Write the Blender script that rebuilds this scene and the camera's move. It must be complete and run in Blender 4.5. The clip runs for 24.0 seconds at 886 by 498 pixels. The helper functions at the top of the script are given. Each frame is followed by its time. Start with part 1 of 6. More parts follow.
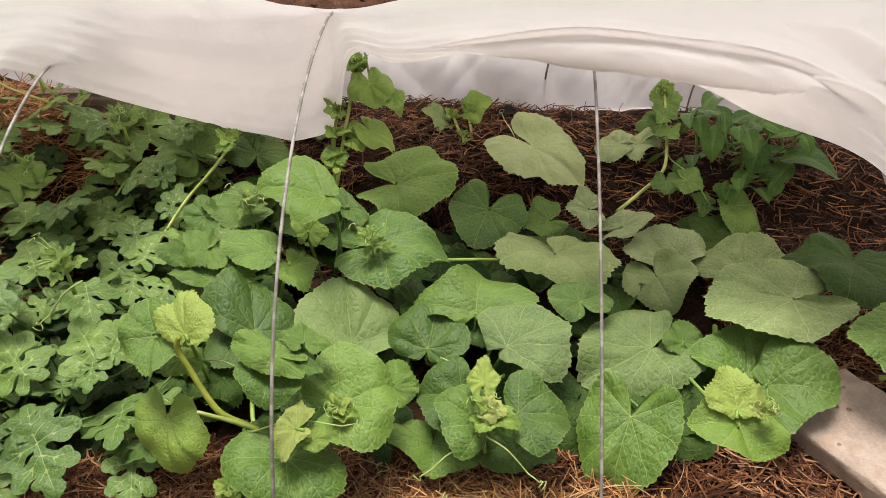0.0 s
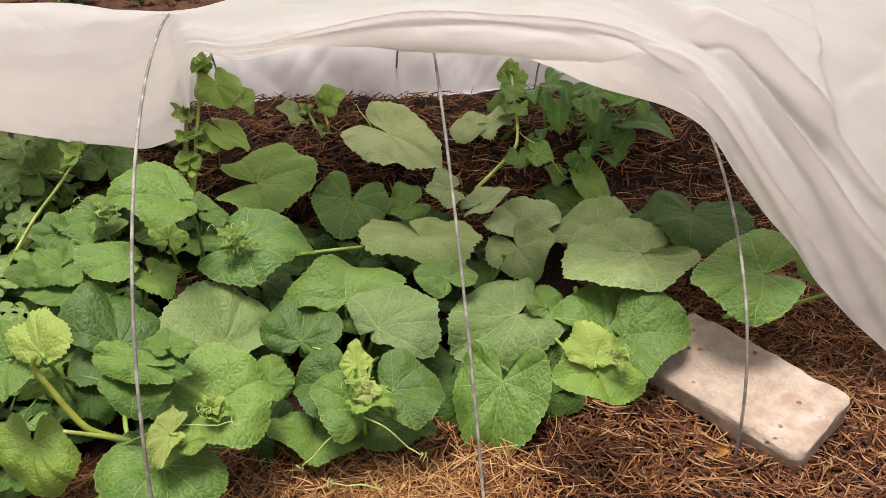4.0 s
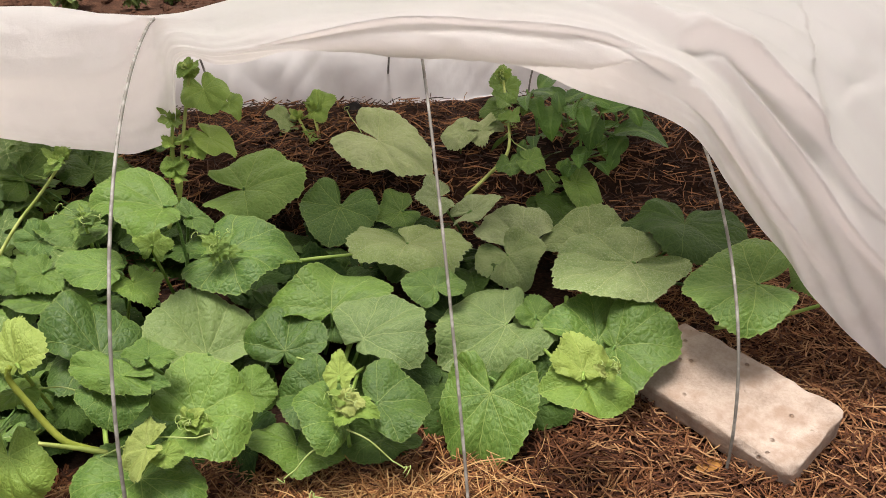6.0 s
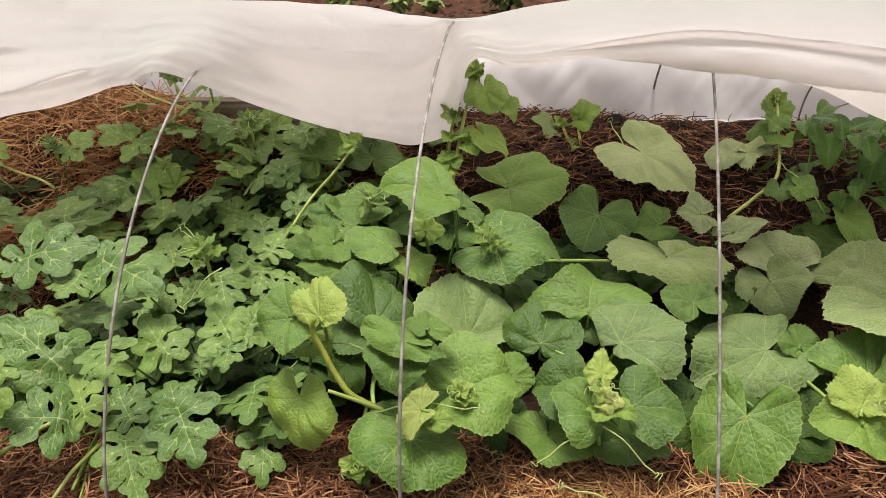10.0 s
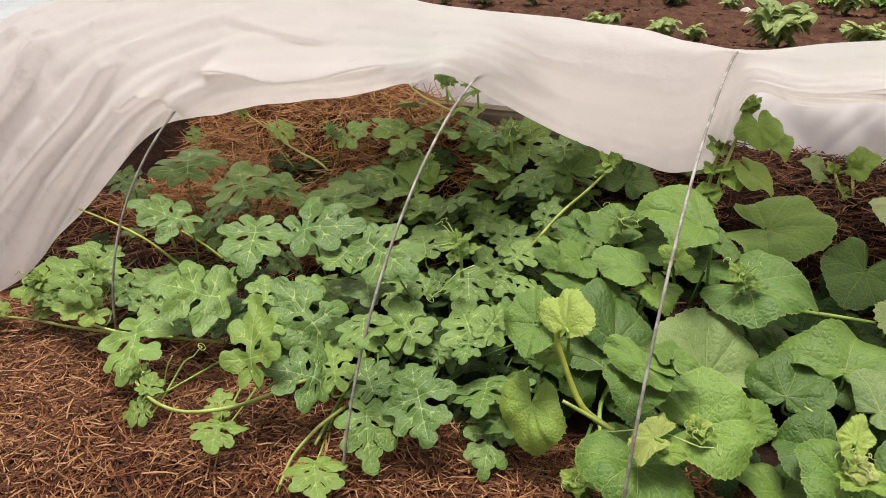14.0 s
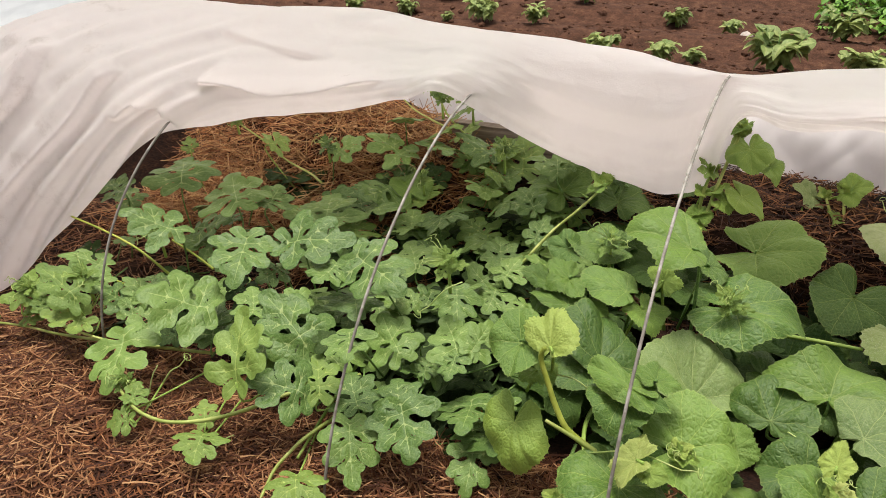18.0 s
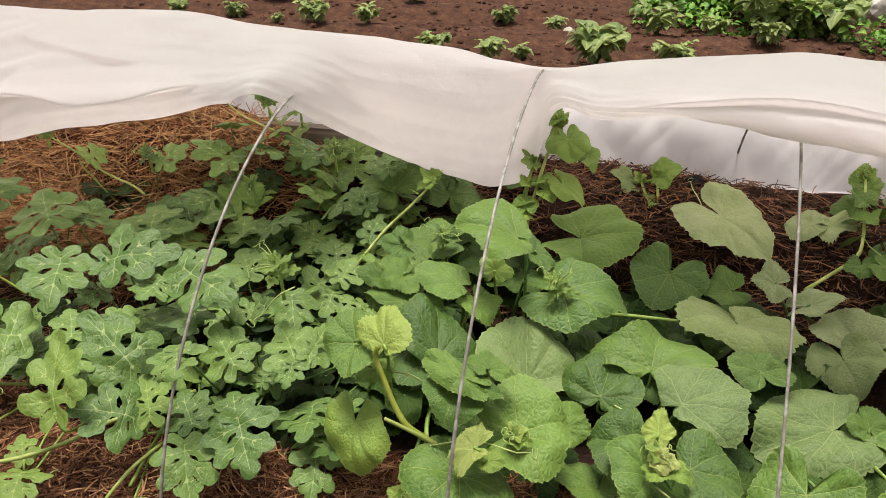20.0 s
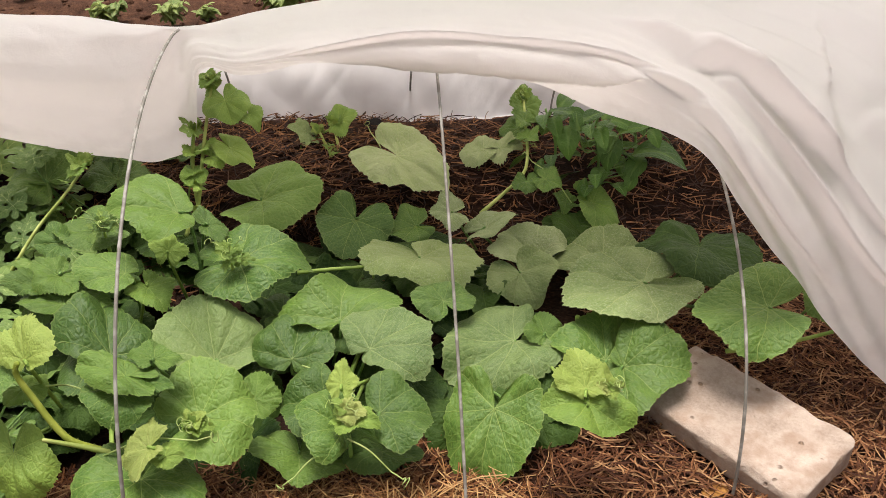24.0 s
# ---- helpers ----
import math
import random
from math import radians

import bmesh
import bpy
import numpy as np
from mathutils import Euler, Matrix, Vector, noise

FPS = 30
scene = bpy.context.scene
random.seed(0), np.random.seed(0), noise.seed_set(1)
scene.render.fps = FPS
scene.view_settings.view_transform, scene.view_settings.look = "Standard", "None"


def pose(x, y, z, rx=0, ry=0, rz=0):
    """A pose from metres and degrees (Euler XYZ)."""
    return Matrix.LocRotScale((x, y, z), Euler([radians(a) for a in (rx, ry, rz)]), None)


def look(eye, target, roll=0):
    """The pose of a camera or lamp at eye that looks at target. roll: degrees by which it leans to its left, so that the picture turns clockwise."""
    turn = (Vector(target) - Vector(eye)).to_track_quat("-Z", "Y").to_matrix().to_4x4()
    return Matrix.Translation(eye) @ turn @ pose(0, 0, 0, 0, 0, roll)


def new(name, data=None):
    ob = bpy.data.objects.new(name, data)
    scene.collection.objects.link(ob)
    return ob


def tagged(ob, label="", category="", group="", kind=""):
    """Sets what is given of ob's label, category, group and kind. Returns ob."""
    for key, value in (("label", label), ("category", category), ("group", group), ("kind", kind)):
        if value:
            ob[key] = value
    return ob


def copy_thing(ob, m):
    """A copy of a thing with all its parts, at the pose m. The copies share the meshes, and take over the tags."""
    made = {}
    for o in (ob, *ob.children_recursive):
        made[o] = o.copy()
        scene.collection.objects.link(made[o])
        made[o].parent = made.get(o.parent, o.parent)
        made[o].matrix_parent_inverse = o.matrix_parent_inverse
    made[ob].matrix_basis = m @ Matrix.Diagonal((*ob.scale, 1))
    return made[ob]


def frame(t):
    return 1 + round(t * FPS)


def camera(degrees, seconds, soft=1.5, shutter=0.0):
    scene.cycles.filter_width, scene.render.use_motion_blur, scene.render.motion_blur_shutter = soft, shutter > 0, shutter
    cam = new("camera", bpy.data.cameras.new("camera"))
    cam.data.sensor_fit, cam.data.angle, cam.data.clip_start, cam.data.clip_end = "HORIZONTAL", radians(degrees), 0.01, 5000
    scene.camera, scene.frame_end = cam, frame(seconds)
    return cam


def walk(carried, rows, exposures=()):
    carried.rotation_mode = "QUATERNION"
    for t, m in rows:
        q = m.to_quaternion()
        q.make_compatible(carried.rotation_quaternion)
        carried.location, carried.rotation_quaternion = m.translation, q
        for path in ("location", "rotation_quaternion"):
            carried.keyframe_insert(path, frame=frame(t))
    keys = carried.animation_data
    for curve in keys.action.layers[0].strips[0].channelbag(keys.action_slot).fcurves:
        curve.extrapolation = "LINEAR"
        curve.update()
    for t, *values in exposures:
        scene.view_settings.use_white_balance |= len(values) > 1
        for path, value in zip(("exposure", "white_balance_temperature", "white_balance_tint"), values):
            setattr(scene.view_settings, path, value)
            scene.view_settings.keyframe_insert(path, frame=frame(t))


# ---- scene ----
cam = camera(57.0, 24.0, soft=0.7)
METRES, EYE, TILT, LEAN, TURN = 0.65, 0.93, -32.0, 0.0, 0.0
ROWS = [
    (0.0, 0.0, 0.0, 0.0, 0.0, 0.0, -0.0),
    (0.5, 0.048, 0.0074, 0.002, -3.37, -0.31, 2.31),
    (1.0, 0.0656, 0.0149, -0.0024, -4.95, -0.48, 3.52),
    (1.5, 0.0715, 0.0115, -0.0043, -5.79, -0.66, 4.26),
    (2.0, 0.0757, 0.0035, -0.0131, -6.95, -0.76, 4.98),
    (2.5, 0.0768, -0.01, -0.0242, -7.69, -0.91, 5.51),
    (4.5, 0.0479, -0.0444, -0.0349, -8.04, -0.41, 6.01),
    (5.0, 0.0562, -0.0323, -0.033, -7.86, -0.25, 5.89),
    (5.5, 0.0759, -0.0167, -0.0332, -7.82, -0.2, 5.76),
    (6.0, 0.0858, -0.0137, -0.0305, -8.1, -0.21, 5.75),
    (6.5, 0.0858, -0.017, -0.0313, -8.37, -0.23, 5.83),
    (7.0, 0.0746, -0.0224, -0.0321, -8.08, -0.11, 5.73),
    (7.5, 0.0735, -0.0277, -0.034, -7.16, 0.17, 5.41),
    (8.0, 0.053, -0.0348, -0.0354, -5.85, 0.52, 4.81),
    (8.5, 0.0229, -0.0427, -0.047, -3.25, 0.81, 3.59),
    (9.0, -0.006, -0.0576, -0.0516, -0.48, 1.07, 2.01),
    (9.5, -0.0363, -0.069, -0.0585, 2.6, 1.36, 0.35),
    (10.0, -0.0787, -0.0765, -0.0646, 5.85, 1.47, -1.33),
    (10.5, -0.1298, -0.1014, -0.0732, 9.81, 1.6, -3.71),
    (11.0, -0.1736, -0.1156, -0.0831, 14.81, 1.15, -6.22),
    (11.5, -0.1752, -0.1129, -0.0844, 18.04, 0.81, -8.05),
    (13.5, -0.1699, -0.1341, -0.0928, 20.47, 1.06, -10.45),
    (14.0, -0.169, -0.1315, -0.0896, 20.32, 1.22, -10.56),
    (14.5, -0.1556, -0.1215, -0.083, 19.9, 1.37, -10.6),
    (15.0, -0.1737, -0.1199, -0.0823, 19.93, 1.49, -10.72),
    (15.5, -0.19, -0.1188, -0.0795, 20.27, 1.56, -11.01),
    (16.0, -0.201, -0.1128, -0.0771, 20.57, 1.59, -11.31),
    (16.5, -0.2078, -0.1207, -0.077, 21.62, 1.54, -11.79),
    (17.0, -0.2039, -0.1288, -0.0804, 22.09, 1.62, -12.15),
    (17.5, -0.1683, -0.1269, -0.0805, 21.65, 1.86, -12.2),
    (19.5, -0.1144, -0.1116, -0.0788, 12.8, 3.82, -8.95),
    (20.0, -0.0865, -0.102, -0.0728, 10.17, 4.04, -7.4),
    (20.5, -0.0585, -0.0947, -0.0712, 7.8, 4.14, -5.75),
    (21.0, -0.0142, -0.0851, -0.0743, 5.92, 4.08, -4.24),
    (21.5, 0.0427, -0.0604, -0.0691, 3.18, 3.88, -2.44),
    (22.0, 0.0799, -0.0316, -0.0655, 0.04, 3.31, -0.52),
    (22.5, 0.1021, -0.0058, -0.0549, -2.09, 2.36, 1.03),
    (23.0, 0.1092, -0.0001, -0.0475, -3.33, 1.98, 1.99),
    (23.5, 0.1208, -0.0043, -0.0514, -4.4, 1.72, 2.77),
    (24.0, 0.1337, -0.0235, -0.0573, -5.98, 1.58, 3.99),
]
walk(cam, [(t, pose(0, 0, EYE, TILT, LEAN, TURN) @ pose(METRES * x, METRES * y, METRES * z, 90 + pitch, roll, yaw)) for t, x, y, z, yaw, pitch, roll in ROWS])

# ---- world and light: an overcast day ----
world = bpy.data.worlds.new("world")
scene.world = world
world.use_nodes = True
wn = world.node_tree
sky = wn.nodes.new("ShaderNodeTexSky")
sky.sky_type = "NISHITA"
sky.sun_disc = False
sky.sun_elevation, sky.sun_rotation = radians(85), radians(287)
sky.air_density, sky.dust_density, sky.ozone_density = 1.0, 6.0, 0.6
haze = wn.nodes.new("ShaderNodeHueSaturation")
haze.inputs["Saturation"].default_value = 0.25
wn.links.new(sky.outputs[0], haze.inputs["Color"])
wn.links.new(haze.outputs[0], wn.nodes["Background"].inputs[0])
wn.nodes["Background"].inputs[1].default_value = 0.128
sun = new("sun", bpy.data.lights.new("sun", "SUN"))
sun.data.energy, sun.data.angle, sun.data.color = 4.0, radians(22), (1.0, 0.945, 0.886)
sun.matrix_world = look((-1.0, 0.3, 12.0), (0, 0, 0))

# ---- materials ----
def lin(r, g, b):
    """A colour given as it looks on a screen, 0 to 255."""
    return tuple(((c / 255) / 12.92 if c < 10 else ((c / 255 + 0.055) / 1.055) ** 2.4) for c in (r, g, b)) + (1.0,)


class Nodes:
    """A material with short names for its nodes."""

    def __init__(self, name, rough=0.6, spec=0.4):
        self.mat = bpy.data.materials.new(name)
        self.mat.use_nodes = True
        self.tree = self.mat.node_tree
        self.bsdf = self.tree.nodes["Principled BSDF"]
        self.bsdf.inputs["Roughness"].default_value = rough
        self.bsdf.inputs["Specular IOR Level"].default_value = spec

    def put(self, socket, value):
        if isinstance(value, bpy.types.NodeSocket):
            self.tree.links.new(value, socket)
        else:
            socket.default_value = value

    def math(self, op, a, b=0.0, clamp=False):
        n = self.tree.nodes.new("ShaderNodeMath")
        n.operation, n.use_clamp = op, clamp
        self.put(n.inputs[0], a)
        self.put(n.inputs[1], b)
        return n.outputs[0]

    def step(self, x, lo, hi, a=0.0, b=1.0):
        n = self.tree.nodes.new("ShaderNodeMapRange")
        n.interpolation_type = "SMOOTHSTEP"
        for i, v in enumerate((x, lo, hi, a, b)):
            self.put(n.inputs[i], v)
        return n.outputs[0]

    def mix(self, f, a, b, how="MIX"):
        n = self.tree.nodes.new("ShaderNodeMix")
        n.data_type, n.blend_type = "RGBA", how
        self.put(n.inputs[0], f)
        self.put(n.inputs[6], a)
        self.put(n.inputs[7], b)
        return n.outputs[2]

    def coords(self, which="Object"):
        return self.tree.nodes.new("ShaderNodeTexCoord").outputs[which]

    def noise(self, scale, detail=3.0, rough=0.55, vec=None, what="Fac"):
        n = self.tree.nodes.new("ShaderNodeTexNoise")
        n.inputs["Scale"].default_value, n.inputs["Detail"].default_value, n.inputs["Roughness"].default_value = scale, detail, rough
        self.tree.links.new(vec if vec else self.coords(), n.inputs["Vector"])
        return n.outputs[what]

    def cells(self, scale, feature="F1", vec=None, what="Distance"):
        n = self.tree.nodes.new("ShaderNodeTexVoronoi")
        n.feature = feature
        n.inputs["Scale"].default_value = scale
        self.tree.links.new(vec if vec else self.coords(), n.inputs["Vector"])
        return n.outputs[what]

    def stretch(self, vec, sx, sy, sz):
        n = self.tree.nodes.new("ShaderNodeMapping")
        n.inputs["Scale"].default_value = (sx, sy, sz)
        self.tree.links.new(vec, n.inputs["Vector"])
        return n.outputs[0]

    def chance(self):
        return self.tree.nodes.new("ShaderNodeObjectInfo").outputs["Random"]

    def island(self):
        return self.tree.nodes.new("ShaderNodeNewGeometry").outputs["Random Per Island"]

    def ramp(self, x, *stops):
        n = self.tree.nodes.new("ShaderNodeValToRGB")
        e = n.color_ramp.elements
        while len(e) < len(stops):
            e.new(0.5)
        for el, (p, c) in zip(e, stops):
            el.position, el.color = p, c
        self.put(n.inputs[0], x)
        return n.outputs[0]

    def bump(self, height, strength=0.5, dist=0.002):
        n = self.tree.nodes.new("ShaderNodeBump")
        n.inputs["Strength"].default_value, n.inputs["Distance"].default_value = strength, dist
        self.put(n.inputs["Height"], height)
        self.tree.links.new(n.outputs[0], self.bsdf.inputs["Normal"])
        return n.outputs[0]

    def colour(self, value):
        self.put(self.bsdf.inputs["Base Color"], value)

    def thin(self, colour, share):
        """Lets part of the light through, as leaves and fleece do."""
        t = self.tree.nodes.new("ShaderNodeBsdfTranslucent")
        self.put(t.inputs[0], colour)
        m = self.tree.nodes.new("ShaderNodeMixShader")
        m.inputs[0].default_value = share
        self.tree.links.new(self.bsdf.outputs[0], m.inputs[1])
        self.tree.links.new(t.outputs[0], m.inputs[2])
        self.tree.links.new(m.outputs[0], self.tree.nodes["Material Output"].inputs[0])


def leaf_material(name, dark, light, vein, dust=0.0, rough=0.52, lit=0.22, width=0.011, ribs=7.0, mesh_size=9.0, relief_by=0.42, vein_by=0.4, side_by=0.45, spec=0.36, wander=0.22, rim_by=0.5):
    """A leaf: ribs and side veins from its own map (u: rib number, v: way out to the rim), blisters, dust."""
    m = Nodes(name, rough, spec)
    uv = m.tree.nodes.new("ShaderNodeSeparateXYZ")
    m.tree.links.new(m.coords("UV"), uv.inputs[0])
    u, v = uv.outputs[0], uv.outputs[1]
    u = m.math("ADD", u, m.math("MULTIPLY", m.math("SUBTRACT", m.noise(3.2, 2.0), 0.5), wander))
    off = m.math("ABSOLUTE", m.math("SUBTRACT", u, m.math("ROUND", u)))
    wide = m.math("MULTIPLY", off, m.math("MULTIPLY", v, 0.75))
    rib = m.step(wide, width * 0.2, width, 1.0, 0.0)
    wob = m.math("MULTIPLY", m.noise(3.0, 1.0), 0.3)
    side = m.math("ABSOLUTE", m.math("SUBTRACT", m.math("FRACT", m.math("ADD", wob, m.math("SUBTRACT", m.math("MULTIPLY", v, ribs), m.math("MULTIPLY", wide, ribs * 1.3)))), 0.5))
    side = m.step(side, 0.02, 0.1, side_by, 0.0)
    net = m.cells(mesh_size, "DISTANCE_TO_EDGE")
    mesh = m.math("MAXIMUM", m.step(net, 0.0, 0.05, 0.3, 0.0), m.step(m.cells(mesh_size * 2.9, "DISTANCE_TO_EDGE"), 0.0, 0.09, 0.3, 0.0))
    rim = m.step(v, 0.965, 0.99, 0.0, rim_by)
    lines = m.math("MAXIMUM", m.math("MAXIMUM", rib, side), m.math("MAXIMUM", mesh, rim))
    tone = m.math("ADD", m.math("MULTIPLY", m.noise(2.2, 4.0, 0.6), 0.75), m.math("MULTIPLY", m.chance(), 0.62))
    base = m.mix(m.step(tone, 0.3, 1.05), dark, light)
    base = m.mix(m.step(m.noise(34.0, 3.0, 0.7), 0.45, 0.72, 0.0, 0.34), base, light)
    base = m.mix(m.step(m.noise(21.0, 4.0, 0.7), 0.42, 0.28, 0.0, 0.4), base, dark)
    col = m.mix(m.math("MULTIPLY", lines, vein_by), base, vein)
    fleck = m.step(m.cells(9.0), 0.03, 0.06, 0.5, 0.0)
    col = m.mix(m.math("MULTIPLY", fleck, m.step(m.noise(3.0), 0.5, 0.6)), col, lin(196, 190, 150))
    if dust:
        grit = m.step(m.noise(46.0, 3.0, 0.75), 0.5, 0.62, 0.0, dust * 1.4)
        film = m.step(m.noise(2.4, 4.0), 0.35, 0.7, dust * 0.15, dust * 0.6)
        col = m.mix(m.math("MAXIMUM", grit, film), col, lin(182, 184, 154))
    m.colour(col)
    relief = m.math("SUBTRACT", m.math("MULTIPLY", m.step(net, 0.0, 0.3), 0.7), m.math("MULTIPLY", m.math("MAXIMUM", rib, m.math("MULTIPLY", side, 0.5)), 0.9))
    m.bump(m.math("ADD", relief, m.math("ADD", m.math("MULTIPLY", m.noise(16.0, 3.0), 0.4), m.math("MULTIPLY", m.noise(70.0, 2.0), 0.3))), relief_by, 0.003)
    m.thin(m.mix(0.5, col, vein), lit)
    return m.mat


LEAF = {
    "m": leaf_material("melon_leaf_green", lin(60, 94, 32), lin(104, 134, 53), lin(182, 192, 106), lit=0.09),
    "n": leaf_material("melon_leaf_mid", lin(52, 82, 27), lin(90, 119, 42), lin(160, 170, 94), lit=0.08),
    # the green leaf again, with shade inside the foliage put into its colour
    "d": leaf_material("melon_leaf_shaded", lin(30, 52, 20), lin(57, 79, 31), lin(108, 124, 62), lit=0.03, spec=0.12),
    "g": leaf_material("melon_leaf_dusty", lin(88, 112, 52), lin(130, 150, 79), lin(182, 184, 120), dust=0.3, rough=0.75, lit=0.1),
    "q": leaf_material("melon_leaf_grey_dust", lin(104, 126, 68), lin(148, 164, 101), lin(196, 198, 142), dust=0.45, rough=0.8, lit=0.1),
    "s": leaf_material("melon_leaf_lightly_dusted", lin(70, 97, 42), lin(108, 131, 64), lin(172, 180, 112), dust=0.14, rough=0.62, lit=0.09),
    "y2": leaf_material("melon_leaf_fresh", lin(94, 127, 46), lin(131, 157, 65), lin(196, 204, 110), lit=0.16),
    "y": leaf_material("melon_leaf_light", lin(108, 136, 54), lin(144, 163, 75), lin(204, 206, 118), lit=0.16),
    "v": leaf_material("melon_leaf_tip", lin(138, 153, 74), lin(171, 180, 101), lin(214, 210, 140), lit=0.16),
    "w": leaf_material("watermelon_leaf_grey_green", lin(64, 95, 36), lin(103, 131, 56), lin(192, 202, 132), rough=0.5, width=0.0075, ribs=7.0, mesh_size=14.0, relief_by=0.3, vein_by=0.42, side_by=0.3, wander=0.02, rim_by=0.15, lit=0.08),
    "wy": leaf_material("watermelon_leaf_fresh", lin(80, 111, 41), lin(116, 141, 61), lin(194, 202, 116), rough=0.55, width=0.0075, ribs=7.0, mesh_size=14.0, relief_by=0.3, vein_by=0.42, side_by=0.3, wander=0.02, rim_by=0.15, lit=0.18),
    # a copy of the cut leaf, darkened by the lower layer's painted-in shade
    "wd": leaf_material("watermelon_leaf_shaded", lin(29, 46, 20), lin(52, 70, 31), lin(100, 110, 64), spec=0.12, rough=0.62, width=0.0075, ribs=7.0, mesh_size=14.0, relief_by=0.3, vein_by=0.42, side_by=0.3, wander=0.02, rim_by=0.15, lit=0.03),
    "p": leaf_material("pepper_leaf", lin(42, 74, 22), lin(82, 118, 42), lin(134, 162, 82), rough=0.4, width=0.04, ribs=6.0),
    "k": leaf_material("potato_leaf", lin(95, 118, 56), lin(151, 166, 94), lin(193, 196, 128), rough=0.55, width=0.06, ribs=4.0),
}


def stem_material(name, a, b):
    m = Nodes(name, 0.55, 0.4)
    m.colour(m.mix(m.step(m.noise(22.0, 3.0), 0.35, 0.7), a, b))
    m.bump(m.noise(400.0, 2.0), 0.5, 0.001)
    m.thin(b, 0.12)
    return m.mat


STEM = stem_material("vine_green", lin(122, 153, 62), lin(172, 195, 98))
STEM_YELLOW = stem_material("shoot_yellow_green", lin(138, 150, 52), lin(186, 190, 84))
STEM_VINE = stem_material("vine_pale_green", lin(144, 158, 74), lin(196, 202, 120))
STEM_PALE = stem_material("tendril_pale", lin(156, 176, 92), lin(192, 204, 132))
STEM_DARK = stem_material("petiole_green", lin(84, 118, 54), lin(126, 156, 80))


def fleece_material():
    m = Nodes("white_fleece", 0.85, 0.1)
    fibres = m.noise(520.0, 3.0, 0.7)
    stain = m.step(m.noise(5.0, 5.0, 0.65), 0.56, 0.8)
    spots = m.step(m.noise(46.0, 4.0, 0.7), 0.68, 0.78)
    where = m.step(m.noise(2.1, 2.0), 0.5, 0.62)
    low = m.tree.nodes.new("ShaderNodeSeparateXYZ")
    m.tree.links.new(m.coords("UV"), low.inputs[0])
    hem = m.math("MULTIPLY", m.step(low.outputs[1], 0.0, 0.22, 1.0, 0.0), m.step(m.noise(16.0, 4.0), 0.42, 0.7))
    col = m.mix(m.math("MULTIPLY", stain, 0.16), lin(243, 237, 234), lin(218, 206, 192))
    col = m.mix(m.math("MULTIPLY", m.math("MULTIPLY", spots, where), 0.55), col, lin(140, 132, 122))
    col = m.mix(m.math("MULTIPLY", hem, 0.35), col, lin(150, 124, 100))
    soiled = m.math("MULTIPLY", m.step(low.outputs[0], -1.55, -1.2, 1.0, 0.0), m.step(m.noise(13.0, 6.0, 0.78), 0.52, 0.68))
    col = m.mix(m.math("MULTIPLY", soiled, 0.6), col, lin(158, 144, 130))
    m.colour(col)
    crease = m.noise(9.0, 5.0, 0.62, m.stretch(m.coords("UV"), 1.6, 1.0, 1.0))
    crush = m.math("ABSOLUTE", m.math("SUBTRACT", m.noise(5.0, 3.0, 0.5), 0.5))
    crease = m.math("ADD", crease, m.math("MULTIPLY", m.step(crush, 0.0, 0.10), 0.5))
    m.bump(m.math("ADD", m.math("MULTIPLY", fibres, 0.12), crease), 0.65, 0.014)
    m.thin(lin(248, 241, 238), 0.64)
    return m.mat


def weed_material():
    m = Nodes("weed_leaf", 0.55, 0.35)
    col = m.ramp(m.island(), (0.1, lin(84, 128, 40)), (0.5, lin(112, 156, 58)), (0.9, lin(146, 182, 82)))
    m.colour(m.mix(m.step(m.noise(30.0), 0.4, 0.7, 0.0, 0.4), col, lin(80, 118, 44)))
    m.thin(col, 0.2)
    return m.mat


WEED = weed_material()
FLEECE = fleece_material()


def ground_material():
    m = Nodes("mulched_earth", 0.95, 0.15)
    pos = m.tree.nodes.new("ShaderNodeSeparateXYZ")
    m.tree.links.new(m.coords(), pos.inputs[0])
    fine = m.noise(120.0, 5.0, 0.7)
    clod = m.noise(17.0, 5.0, 0.65)
    fibre = m.noise(110.0, 4.0, 0.75, m.stretch(m.coords(), 1.0, 3.0, 1.0))
    earth = m.ramp(m.math("ADD", m.math("MULTIPLY", clod, 0.55), m.math("MULTIPLY", fine, 0.45)), (0.3, lin(36, 23, 17)), (0.52, lin(84, 57, 43)), (0.75, lin(128, 93, 71)))
    mulch = m.ramp(m.math("ADD", m.math("MULTIPLY", fibre, 0.6), m.math("MULTIPLY", clod, 0.4)), (0.36, lin(15, 10, 7)), (0.53, lin(47, 30, 21)), (0.72, lin(94, 64, 44)))
    col = m.mix(m.step(pos.outputs[1], 1.95, 2.15), mulch, earth)
    m.colour(col)
    m.bump(m.math("ADD", clod, m.math("MULTIPLY", fine, 0.6)), 0.9, 0.012)
    return m.mat


def straw_material(name, *cols):
    m = Nodes(name, 0.6, 0.35)
    n = len(cols)
    col = m.ramp(m.island(), *[((i + 0.5) / n, c) for i, c in enumerate(cols)])
    m.colour(m.mix(m.step(m.noise(60.0, 3.0), 0.4, 0.7, 0.0, 0.4), col, lin(74, 44, 26)))
    return m.mat


def wire_material():
    m = Nodes("grey_coated_wire", 0.58, 0.4)
    wear = m.step(m.noise(40.0, 4.0), 0.45, 0.65)
    m.colour(m.mix(wear, lin(126, 119, 110), lin(166, 160, 151)))
    m.bump(m.noise(300.0, 2.0), 0.3, 0.0006)
    return m.mat


